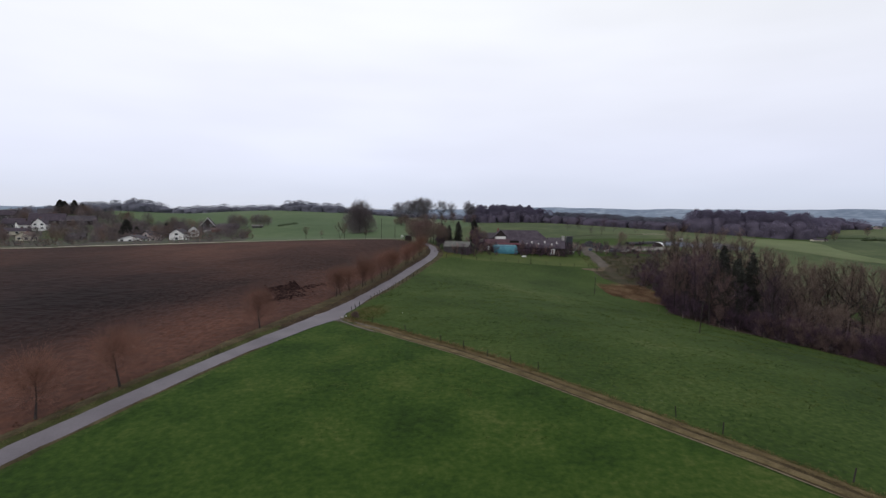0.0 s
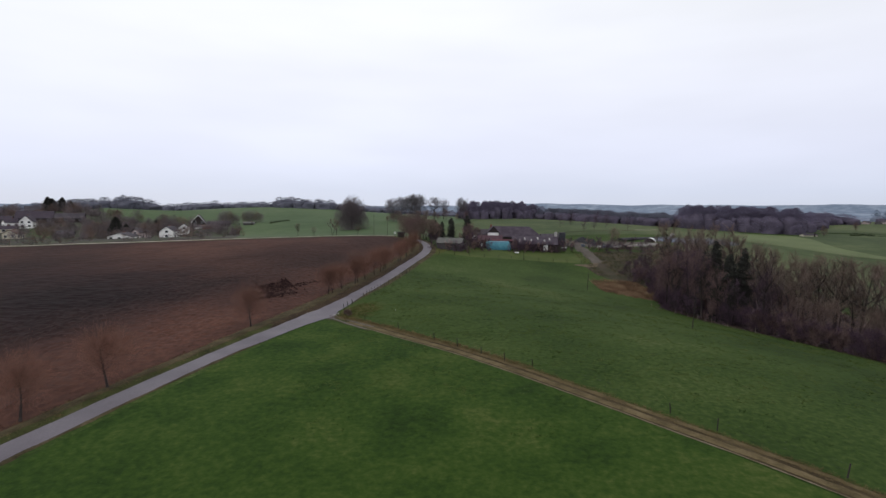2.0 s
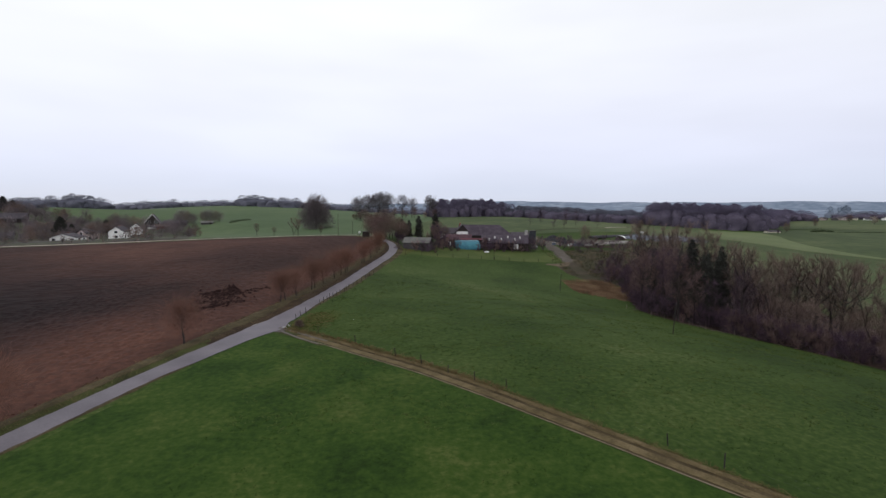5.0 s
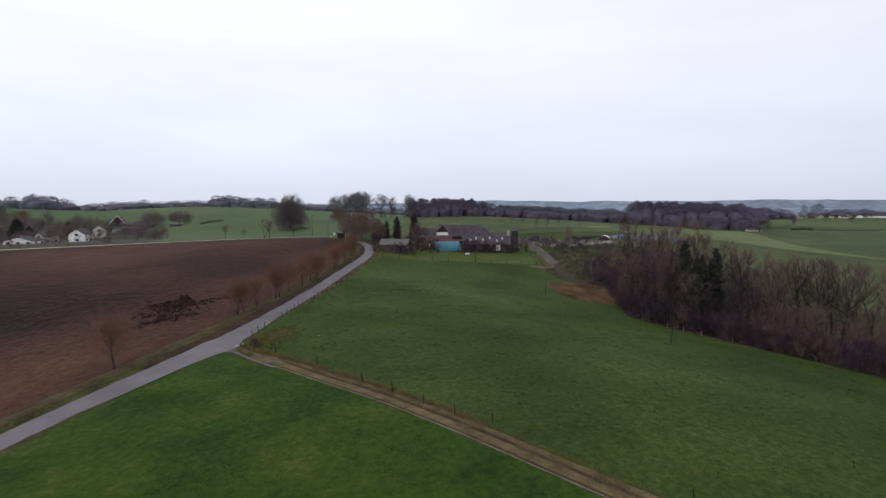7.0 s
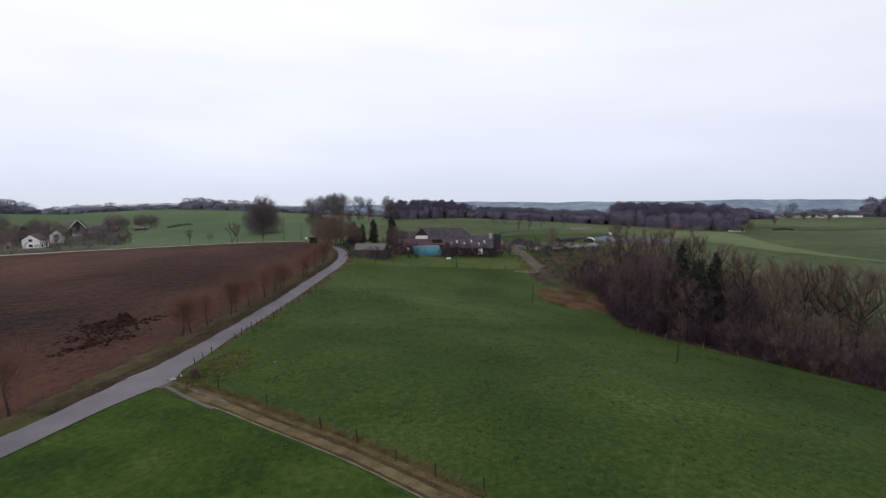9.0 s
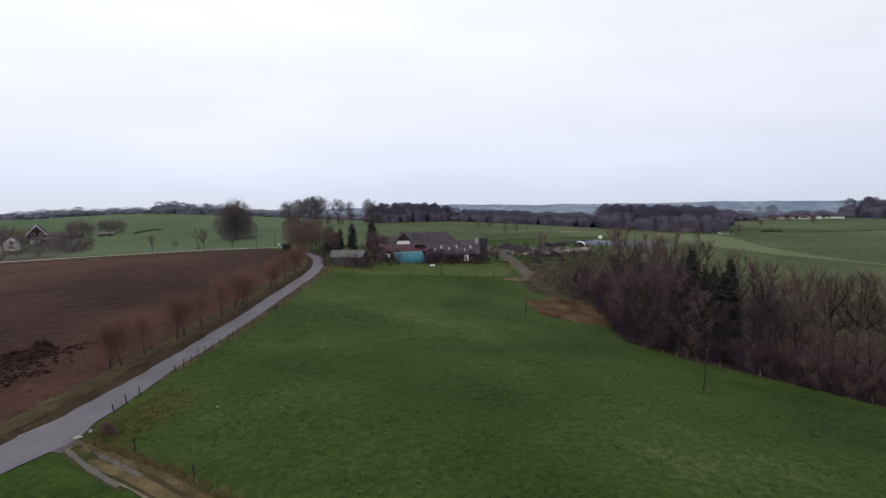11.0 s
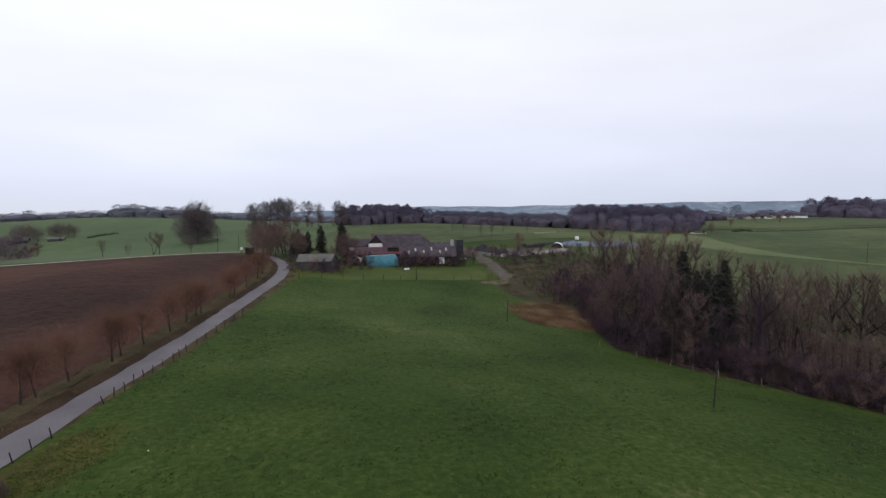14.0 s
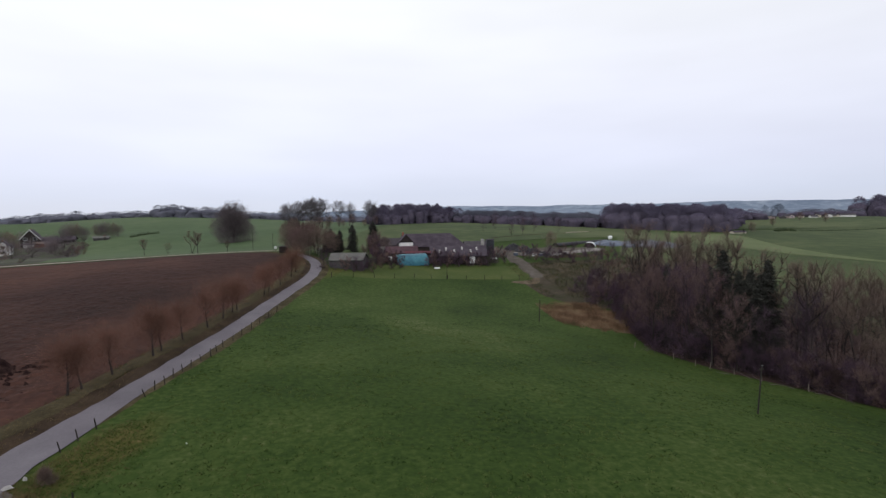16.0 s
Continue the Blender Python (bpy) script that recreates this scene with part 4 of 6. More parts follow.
for k, (x, y, s) in enumerate(FARM_SHRUBS):
    plant("garden_shrub", P_SHRUB[k % 3], x, y, "bare brown shrub at the edge of the farm", "shrub", "farm shrubs", k, s)


# ---- far woods: masses of bare crowns ----
def far_wood(name, places, height, width, label, seed, mat="far_wood", shards=230, thick=0.022, core="far_wood_core"):
    """Overlapping crowns: a closed lumpy core shell in each, and fine twigs round it."""
    r = np.random.RandomState(seed)
    base, tip, wid, cv, cf = [], [], [], [], []
    ang = np.arange(9) * 2 * np.pi / 9
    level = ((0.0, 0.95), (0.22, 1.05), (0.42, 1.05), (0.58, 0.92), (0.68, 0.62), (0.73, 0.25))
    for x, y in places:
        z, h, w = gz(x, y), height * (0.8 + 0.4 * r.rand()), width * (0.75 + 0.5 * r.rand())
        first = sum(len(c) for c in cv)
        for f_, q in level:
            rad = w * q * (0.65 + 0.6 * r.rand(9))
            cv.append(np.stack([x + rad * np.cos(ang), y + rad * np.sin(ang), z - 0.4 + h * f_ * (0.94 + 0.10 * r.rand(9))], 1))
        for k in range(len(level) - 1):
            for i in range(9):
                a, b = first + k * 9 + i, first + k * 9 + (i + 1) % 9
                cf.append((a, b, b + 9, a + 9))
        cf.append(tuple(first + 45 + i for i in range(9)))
        n = shards
        th, f_, u = r.rand(n) * 6.283, r.rand(n) ** 0.75, 0.55 + 0.6 * r.rand(n)
        q = np.interp(f_, [0, 0.22, 0.45, 0.70, 0.86, 0.96, 1.0], [0.70, 0.92, 0.98, 0.86, 0.66, 0.36, 0.10])
        c = np.stack([x + w * q * u * np.cos(th), y + w * q * u * np.sin(th), z + h * f_ * (0.92 + 0.1 * u)], 1)
        d = np.stack([np.cos(th) * q, np.sin(th) * q, f_ - 0.15], 1) + r.normal(size=(n, 3)) * 0.8
        d /= np.linalg.norm(d, axis=1)[:, None]
        base.append(c - d * h * 0.05), tip.append(c + d * h * 0.06), wid.append(np.full(n, h * thick))
    v, f = spikes(np.concatenate(base), np.concatenate(tip), np.concatenate(wid), r)
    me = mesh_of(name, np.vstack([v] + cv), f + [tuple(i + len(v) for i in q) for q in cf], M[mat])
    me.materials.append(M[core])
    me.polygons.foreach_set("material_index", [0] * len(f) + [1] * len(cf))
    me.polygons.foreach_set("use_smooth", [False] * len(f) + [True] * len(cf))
    return tagged(new(name, me), label, "woodland", kind="stuff")


def belt(line, depth, gap, seed):
    r = np.random.RandomState(seed)
    c = curve_through(line, gap)
    n = normals_of(c)
    out = []
    for k in range(max(1, int(depth / gap))):
        out += [tuple(p - q * k * gap + r.normal(size=2) * gap * 0.35) for p, q in zip(c, n)]
    return out


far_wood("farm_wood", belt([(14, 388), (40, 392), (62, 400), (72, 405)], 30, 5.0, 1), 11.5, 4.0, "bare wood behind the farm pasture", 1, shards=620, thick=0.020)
far_wood("long_wood", belt([(72, 402), (97, 372), (127, 352), (153, 332)], 40, 6.0, 2), 7.6, 4.8, "long bare greyish wood across the hollow", 2, "far_wood_hazed", 700, 0.022)
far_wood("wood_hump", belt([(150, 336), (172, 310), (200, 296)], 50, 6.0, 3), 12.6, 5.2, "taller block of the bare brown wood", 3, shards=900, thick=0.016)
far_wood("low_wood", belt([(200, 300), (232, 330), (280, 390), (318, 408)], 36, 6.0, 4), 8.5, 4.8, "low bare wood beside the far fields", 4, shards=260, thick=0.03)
far_wood("skyline_wood", belt([(-900, 620), (-620, 650), (-470, 665), (-350, 655), (-240, 625), (-150, 600), (-60, 585), (0, 560), (60, 545), (120, 530)], 30, 8.0, 5), 6.6, 6.0, "row of bare trees along the skyline", 5, "far_wood_hazed", 240, 0.035, "far_core_hazed")
far_wood("skyline_copse", belt([(-205, 600), (-180, 590), (-150, 585)], 24, 8.0, 6), 11.0, 7.0, "small copse on the skyline", 6, "far_wood_hazed", 320, 0.03, "far_core_hazed")
far_wood("village_wood", belt([(-395, 620), (-350, 618), (-300, 612)], 30, 8.0, 8), 9.0, 7.5, "grey bare wood behind the village hill", 8, "far_wood_hazed", 300, 0.032, "far_core_hazed")
far_wood("village_trees_back", belt([(-560, 475), (-470, 470), (-400, 470), (-350, 478), (-300, 470)], 32, 8.0, 9), 11.0, 6.5, "bare trees behind the village", 9, "far_wood_hazed", 260, 0.032, "far_core_hazed")
far_wood("village_slope_wood", belt([(-440, 432), (-395, 428), (-352, 432), (-318, 436)], 16, 7.0, 10), 7.5, 5.5, "greyish bare trees on the slope above the village", 10, "far_wood_hazed", 300, 0.032, "far_core_hazed")
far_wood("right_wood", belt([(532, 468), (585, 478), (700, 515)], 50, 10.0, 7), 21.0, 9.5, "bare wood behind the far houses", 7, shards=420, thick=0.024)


far_wood("house_trees", belt([(374, 424), (395, 424), (430, 428), (440, 429)], 18, 6.0, 17), 6.2, 4.6, "bare trees behind the far houses", 17, "far_wood_hazed", 240, 0.035)
# clump takes the hills' haze colours
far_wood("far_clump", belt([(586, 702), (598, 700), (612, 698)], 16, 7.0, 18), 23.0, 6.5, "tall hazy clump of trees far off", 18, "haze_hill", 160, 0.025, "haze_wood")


def ridge(name, radius, left, right, rough, seed, label, mat="haze_hill"):
    """A long distant hill range, haze in its colour: one closed strip, rolling top."""
    az = np.radians(np.linspace(-75, 75, 240))
    swing = np.clip((np.degrees(az) + 25) / 45, 0, 1)
    swing = swing * swing * (3 - 2 * swing)
    top = np.array([left + (right - left) * w + rough * (noise.noise((a * 5, seed, 0)) + 0.4 * noise.noise((a * 19, seed, 2)) + 0.12 * noise.noise((a * 90, seed, 5))) for a, w in zip(az, swing)])
    P = np.zeros((240, 3, 3))
    for j, (rr, zz) in enumerate(((radius * 0.88, np.full(240, -40.0)), (radius, top), (radius * 1.1, np.full(240, -40.0)))):
        P[:, j] = np.stack([np.sin(az) * rr, np.cos(az) * rr, zz], 1)
    return tagged(new(name, grid_mesh(name, P, M[mat])), label, "hills", kind="structure")


ridge("backdrop_hills_far", 3900, 10, 68, 18, 3.3, "distant hill range tinted blue grey for haze")
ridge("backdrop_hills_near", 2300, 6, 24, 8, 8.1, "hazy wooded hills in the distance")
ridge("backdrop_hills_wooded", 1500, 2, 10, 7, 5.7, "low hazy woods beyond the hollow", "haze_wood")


# ---- buildings ----
def box_bm(x0, y0, z0, x1, y1, z1, bevel=0.0):
    bm = bmesh.new()
    bmesh.ops.create_cube(bm, size=1.0, matrix=Matrix.Translation(((x0 + x1) / 2, (y0 + y1) / 2, (z0 + z1) / 2)) @ Matrix.Diagonal((x1 - x0, y1 - y0, z1 - z0, 1)))
    if bevel:
        bmesh.ops.bevel(bm, geom=bm.edges[:], offset=bevel, segments=1, affect="EDGES")
    return bm


def solid(points, faces, name, mat, parent, label=""):
    return piece(name, mesh_of(name, points, faces, mat), parent, label)


def thing(name, x, y, turn, label, category, group="", z=None):
    root = new(name)
    root.matrix_basis = pose(x, y, gz(x, y) if z is None else z, 0, 0, turn)
    return tagged(root, label, category, group)


def gabled(root, w, d, wall, rise, wall_mat, roof_mat, windows=2, storeys=1, over=0.35, chimney=True, door=True, win=1.0, hip=0.0):
    """A house with its ridge along local x; its front faces -y. w, d: plan; wall, rise: heights."""
    a, b = w / 2, d / 2
    v = [(-a, -b, -1.5), (a, -b, -1.5), (a, b, -1.5), (-a, b, -1.5), (-a, -b, wall), (a, -b, wall), (a, b, wall), (-a, b, wall), (-a, 0, wall + rise), (a - hip, 0, wall + rise)]
    solid(v, [(0, 1, 5, 4), (2, 3, 7, 6), (1, 2, 6, 9, 5), (3, 0, 4, 8, 7), (0, 3, 2, 1), (4, 5, 9, 8), (6, 7, 8, 9)], "wall", M[wall_mat], root)
    o, t = over, 0.18
    drop = rise * o / b
    for side in (-1, 1):
        e = [(-a - o, side * (b + o), wall - drop), (a + o, side * (b + o), wall - drop), (a + (o if not hip else -hip), 0, wall + rise), (-a - o, 0, wall + rise)]
        e = [(x, y, z + 0.03) for x, y, z in e] + [(x, y, z + 0.03 + t) for x, y, z in e]
        f = [(0, 1, 2, 3), (4, 5, 6, 7), (0, 1, 5, 4), (1, 2, 6, 5), (2, 3, 7, 6), (3, 0, 4, 7)]
        solid(e, f, "roof", M[roof_mat], root)
    if hip:
        e = [(a + o, -b - o, wall - drop), (a + o, b + o, wall - drop), (a - hip, 0, wall + rise)]
        e = [(x, y, z + 0.035) for x, y, z in e] + [(x, y, z + 0.035 + t) for x, y, z in e]
        solid(e, [(0, 2, 1), (3, 4, 5), (0, 1, 4, 3), (1, 2, 5, 4), (2, 0, 3, 5)], "roof", M[roof_mat], root)
    if chimney:
        part("chimney", box_bm(a * 0.3, 0.3, wall + rise * 0.6, a * 0.3 + 0.6, 0.9, wall + rise + 0.7, 0.03), M["brick"], root)
    faces = [("y", -1, w), ("x", 1, d), ("x", -1, d)]
    for ax, sgn, length in faces:
        n = max(1, int(length / (3.2 * win**0.5))) if windows else 0
        for st in range(storeys):
            z0 = 0.9 + 2.6 * st
            if z0 + 1.3 > wall + (rise * 0.45 if ax == "x" else 0):
                continue
            for k in range(n):
                c = -length / 2 + length * (k + 0.5) / n
                if ax == "y":
                    p = part("window", box_bm(c - 0.6 * win, -b - 0.06, z0, c + 0.6 * win, -b + 0.05, z0 + 1.25 * win**0.4, 0.02), M["white_paint"], root)
                    part("pane", box_bm(c - 0.6 * win + 0.1, -b - 0.08, z0 + 0.1, c + 0.6 * win - 0.1, -b - 0.03, z0 + 1.25 * win**0.4 - 0.1), M["pane"], p)
                else:
                    s = sgn * a
                    p = part("window", box_bm(s - 0.06, c - 0.6 * win, z0, s + 0.06, c + 0.6 * win, z0 + 1.25 * win**0.4, 0.02), M["white_paint"], root)
                    part("pane", box_bm(s + sgn * 0.02 - 0.06, c - 0.6 * win + 0.1, z0 + 0.1, s + sgn * 0.02 + 0.06, c + 0.6 * win - 0.1, z0 + 1.25 * win**0.4 - 0.1), M["pane"], p)
    if door:
        part("door", box_bm(a * 0.45, -b - 0.05, -0.1, a * 0.45 + 1.0, -b + 0.05, 2.0, 0.02), M["dark_wall"], root)
    return root


# farm
M["roof_shed"] = material("mossy_sheet_roof", ((0.075, 0.072, 0.068), (0.12, 0.115, 0.105)), 0.5, 12, 0.85, 0.3)
shed = thing("garden_shed", 1.6, 178, -13, "low grey shed with a flat pitched roof", "shed", z=2.9)
gabled(shed, 8.6, 6.0, 2.6, 1.5, "grey_wall", "roof_shed", windows=0, chimney=False)
barn = thing("barn", 29.5, 221, -2, "long barn under a dark tiled roof", "barn", z=3.6)
gabled(barn, 21.5, 13, 2.3, 4.0, "dark_wall", "roof_dark", windows=0, chimney=False, hip=4.5)
wing = thing("barn_wing", 44.5, 219, -2, "low dark wing of the barn", "barn", z=3.4)
gabled(wing, 8.0, 8, 2.0, 1.6, "dark_wall", "roof_grey", windows=0, chimney=False)
farmhouse = thing("farmhouse", 18.8, 209.5, 90, "white farmhouse gable under a dark roof", "house", z=3.2)
gabled(farmhouse, 8, 4.4, 4.8, 2.4, "white_wall", "roof_dark", windows=2, storeys=1, over=0.5)
solid([(-4.12, -2.5, 4.78), (-4.12, 2.5, 4.78), (-4.12, 0, 7.18), (-4.02, -2.5, 4.78), (-4.02, 2.5, 4.78), (-4.02, 0, 7.18)], [(0, 1, 2), (3, 5, 4), (0, 3, 4, 1), (1, 4, 5, 2), (2, 5, 3, 0)], "gable", M["dark_wall"], farmhouse, "dark timber clad gable")
annex = thing("annex", 13.8, 211, 0, "low white annex beside the farmhouse", "annex", z=3.4)
gabled(annex, 6.5, 5, 3.6, 2.0, "white_wall", "roof_grey", windows=1, chimney=False)
red_shed = thing("red_roofed_shed", 17.0, 200.8, -4, "low shed under a dull maroon tiled roof", "shed", z=3.0)
gabled(red_shed, 9.4, 6, 2.2, 1.7, "dark_wall", "roof_maroon", windows=0, chimney=False)
lean_to = thing("lean_to", 21.6, 196.4, -4, "narrow lean-to under a dark red sheet roof", "shed", z=3.5)
gabled(lean_to, 7.4, 2.4, 1.7, 0.45, "dark_wall", "roof_red", windows=0, chimney=False, over=0.25)
cream = thing("cream_hut", 10.6, 190.5, 8, "small cream walled hut in the farm garden", "hut", z=3.0)
gabled(cream, 2.6, 2.4, 2.1, 0.8, "cream_wall", "roof_brown", windows=1, chimney=False)
stable = thing("stable", 34.5, 200, -6, "wide low stable with a grey fibre cement roof", "stable", z=2.0)
gabled(stable, 17, 13, 2.2, 2.6, "dark_wall", "roof_dark", windows=0, chimney=False, door=False)
for k, (u_, v_) in enumerate(((-4, 0.35), (-1.5, 0.55), (1, 0.3), (3.5, 0.6), (5.5, 0.35), (-6, 0.6))):
    y0 = -6.5 * v_
    z0 = 2.2 + 2.6 * (1 - v_) + 0.24
    zz = 2.6 * 0.154
    solid([(u_, y0 - 1, z0 - zz), (u_ + 0.5, y0 - 1, z0 - zz), (u_ + 0.5, y0 + 1, z0 + zz), (u_, y0 + 1, z0 + zz), (u_, y0 - 1, z0 - zz + 0.05), (u_ + 0.5, y0 - 1, z0 - zz + 0.05), (u_ + 0.5, y0 + 1, z0 + zz + 0.05), (u_, y0 + 1, z0 + zz + 0.05)],
          [(0, 3, 2, 1), (4, 5, 6, 7), (0, 1, 5, 4), (1, 2, 6, 5), (2, 3, 7, 6), (3, 0, 4, 7)], "roof_light", M["concrete"], stable, "pale translucent roof panel")
part("door", box_bm(3.2, -6.58, 0, 4.8, -6.45, 2.0, 0.03), M["white_paint"], stable, "white painted stable door")


def tunnel(root, length, radius, mat, ends="dark_wall"):
    """A hoop tent: sagging sheet over hoops along local x."""
    n, m = 15, 14
    P = np.zeros((n, m, 3))
    for i in range(n):
        for j in range(m):
            a = np.pi * j / (m - 1)
            r = radius * (1 - 0.025 * (i % 2))
            P[i, j] = (-length / 2 + length * i / (n - 1), -r * np.cos(a) * 1.15, r * np.sin(a) - 0.3)
    piece("sheet", grid_mesh("sheet", P, M[mat]), root)
    for s in (0, n - 1):
        v = [tuple(p) for p in P[s]]
        solid([(x + (0.02 if s == 0 else -0.02), y, z) for x, y, z in v], [tuple(range(m))], "end_wall", M[ends], root)
    return root


tent = thing("tarpaulin_tent", 18.8, 191.0, 10, "hoop tent under a turquoise tarpaulin", "tent", z=2.6)
tunnel(tent, 9.2, 3.2, "teal")
for k, (x, y, ln, r, mt, tn) in enumerate([(106, 219, 11, 1.3, "blue_foil", 8), (114, 223, 12, 1.4, "black_foil", 10)]):
    c = thing("silage_clamp", x, y, tn, "long silage clamp under grey blue foil", "silage clamp", "silage clamps")
    tunnel(c, ln, r, mt, mt)
tower = thing("silo", 48.2, 213, 0, "dark narrow feed silo beside the stable", "silo", z=2.6)
part("body", box_bm(-1.2, -1.2, 0, 1.2, 1.2, 5.2, 0.15), M["black_foil"], tower)
part("cap", box_bm(-1.3, -1.3, 5.21, 1.3, 1.3, 5.5, 0.1), M["roof_dark"], tower)
column = thing("concrete_column", 45.6, 213, 0, "pale concrete tower beside the silo", "tower", z=2.6)
part("shaft", box_bm(-0.5, -0.5, 0, 0.5, 0.5, 5.6, 0.08), M["concrete"], column)


def heap(name, x, y, w, d, h, mat, label, category, seed, group="", rough=0.35):
    n = 26
    r = np.linspace(-1, 1, n)
    X, Y = np.meshgrid(r, r)
    R = np.maximum(np.abs(X), np.abs(Y))
    f = np.clip(1 - np.hypot(X, Y) ** 2, 0, 1) ** 0.8
    nz = np.array([noise.noise((a * 3.2, b * 3.2, seed)) for a, b in zip(X.ravel(), Y.ravel())]).reshape(X.shape)
    nf = np.array([noise.noise((a * 9, b * 9, seed + 4)) for a, b in zip(X.ravel(), Y.ravel())]).reshape(X.shape)
    wx, wy = x + X * w / 2, y + Y * d / 2
    Z = ground(wx, wy) - 0.08 + h * f * (1 + rough * nz * 1.6 + rough * nf)
    Z = np.where(R > 0.99, ground(wx, wy) - 0.1, Z)
    return tagged(new(name, grid_mesh(name, np.stack([wx, wy, Z], -1), M[mat], False)), label, category, group)


for k, (x, y, w, d, h) in enumerate([(58.5, 220, 6.5, 5, 2.0), (61.0, 216, 6.5, 5, 1.9), (63.5, 211.5, 6, 5, 1.6), (66, 208, 5, 4, 1.1)]):
    heap("earth_heap", x, y, w, d, h, "dark_foil", "dark foil covered heap in the farmyard", "heap", 3.0 + k, "farmyard heaps", rough=0.25)
foil = thing("foil_bank", 89, 229, 32, "long bank covered with black foil", "silage clamp")
tunnel(foil, 34, 1.1, "dark_foil", "dark_foil")
patch("yard", ([(50, 212), (60, 206), (75, 208), (90, 211)], [(52, 224), (62, 221), (74, 221), (92, 217)]), M["yard_earth"], "brownish grey earth farmyard", "yard", 0.06, 2)
patch("pad", ([(66, 202), (76, 202), (88, 205)], [(66, 206), (76, 206), (88, 209)]), M["bank"], "dark brown dead grass at the farmyard edge", "yard", 0.06, 2)
patch("pale_yard", ([(67.5, 206), (78, 209), (90, 213.5)], [(68.5, 209), (78, 213), (90, 218)]), M["yard_pale"], "pale concrete slab in the farmyard", "yard", 0.09, 1.5)
hoop = thing("hoop_shelter", 88.5, 221.5, 62, "small hoop shelter under a white sheet", "shelter")
tunnel(hoop, 4.5, 1.8, "white_paint", "dark_wall")
heap("silage_mound", 98.5, 225, 15, 9, 1.5, "blue_foil", "low silage mound under grey blue foil", "silage clamp", 9.3, rough=0.16)
heap("silage_mound", 114, 224, 30, 15, 1.5, "slate_foil", "broad low silage mound under dark slate foil", "silage clamp", 4.1, rough=0.2)
tank = thing("water_tank", 105.5, 239, 0, "white plastic tank on the pasture", "tank")
part("body", box_bm(-0.75, -0.6, 0.0, 0.75, 0.6, 1.4, 0.25), M["white_paint"], tank)
part("lid", box_bm(-0.25, -0.25, 1.39, 0.25, 0.25, 1.5, 0.04), M["concrete"], tank)

# shelter at the field corner
hut = thing("shelter", -18.2, 199.5, 10, "small dark wooden shelter at the lane corner", "shelter")
part("wall", box_bm(-1.3, -0.9, -0.3, 1.3, 0.9, 2.0, 0.03), M["dark_wall"], hut)
part("roof", box_bm(-1.6, -1.2, 2.02, 1.6, 1.2, 2.22, 0.04), M["roof_dark"], hut)
sign = thing("road_sign", -20.8, 201, 0, "small white road sign on a post", "sign")
part("post", box_bm(-0.04, -0.04, -0.2, 0.04, 0.04, 2.0), M["post"], sign)
part("plate", box_bm(-0.35, -0.09, 1.4, 0.35, -0.05, 2.1, 0.01), M["white_paint"], sign)

# village beyond the ploughed field: x, y, turn, width, depth, wall, rise, wall, roof, storeys
VILLAGE = [
    (-187, 286, 98, 10, 13, 2.7, 1.9, "white_wall", "roof_grey", 1), (-184, 298, 70, 8, 6.5, 4.6, 2.0, "pink_wall", "roof_grey", 2), (-167.5, 299, 98, 9, 7.5, 4.6, 2.6, "white_wall", "roof_grey", 2),
    (-172.5, 303.5, 98, 5, 5.5, 4.0, 1.6, "white_wall", "roof_grey", 1), (-171.6, 323, 116, 8, 6.2, 4.4, 2.6, "white_wall", "roof_dark", 2), (-178.4, 356, 110, 10, 8.4, 4.0, 5.0, "dark_wall", "roof_dark", 2),
    (-175, 349, 25, 6.5, 3, 1.7, 0.5, "white_wall", "roof_grey", 1), (-163, 354, 18, 14, 7, 2.2, 1.6, "dark_wall", "roof_dark", 1), (-166.8, 369, 116, 5, 3.6, 2.4, 1.5, "white_wall", "roof_dark", 1),
    (-165, 344, 20, 9, 4, 1.9, 0.8, "brick", "roof_brown", 1), (-265.5, 302, 100, 8, 8, 3.2, 2.2, "cream_wall", "roof_brown", 1), (-297, 330, 40, 14, 7, 2.8, 1.8, "cream_wall", "roof_dark", 1),
    (-299, 352, 112, 9, 8, 4.6, 4.0, "white_wall", "roof_dark", 2), (-312, 352, 60, 8, 6, 3.6, 2.6, "white_wall", "roof_dark", 1), (-311, 373, 30, 22, 12, 3.0, 5.0, "dark_wall", "roof_dark", 1),
    (-290, 380, 30, 18, 10, 2.6, 3.6, "dark_wall", "roof_grey", 1), (-338, 402, 40, 9, 8, 3.0, 3.2, "white_wall", "roof_grey", 1), (-322, 356, 20, 13, 8, 3.6, 3.4, "grey_wall", "roof_dark", 1),
    (-350, 352, 20, 10, 8, 4.6, 3.0, "cream_wall", "roof_brown", 2), (-306, 300, 20, 12, 6, 2.8, 1.6, "white_wall", "roof_grey", 1), (-366, 398, 30, 12, 9, 4.0, 3.8, "grey_wall", "roof_dark", 1), (-246, 318, 30, 9, 6, 2.4, 1.8, "grey_wall", "roof_grey", 1),
    (-141.5, 353, 15, 7, 4, 1.3, 0.8, "grey_wall", "roof_shed", 1),
]
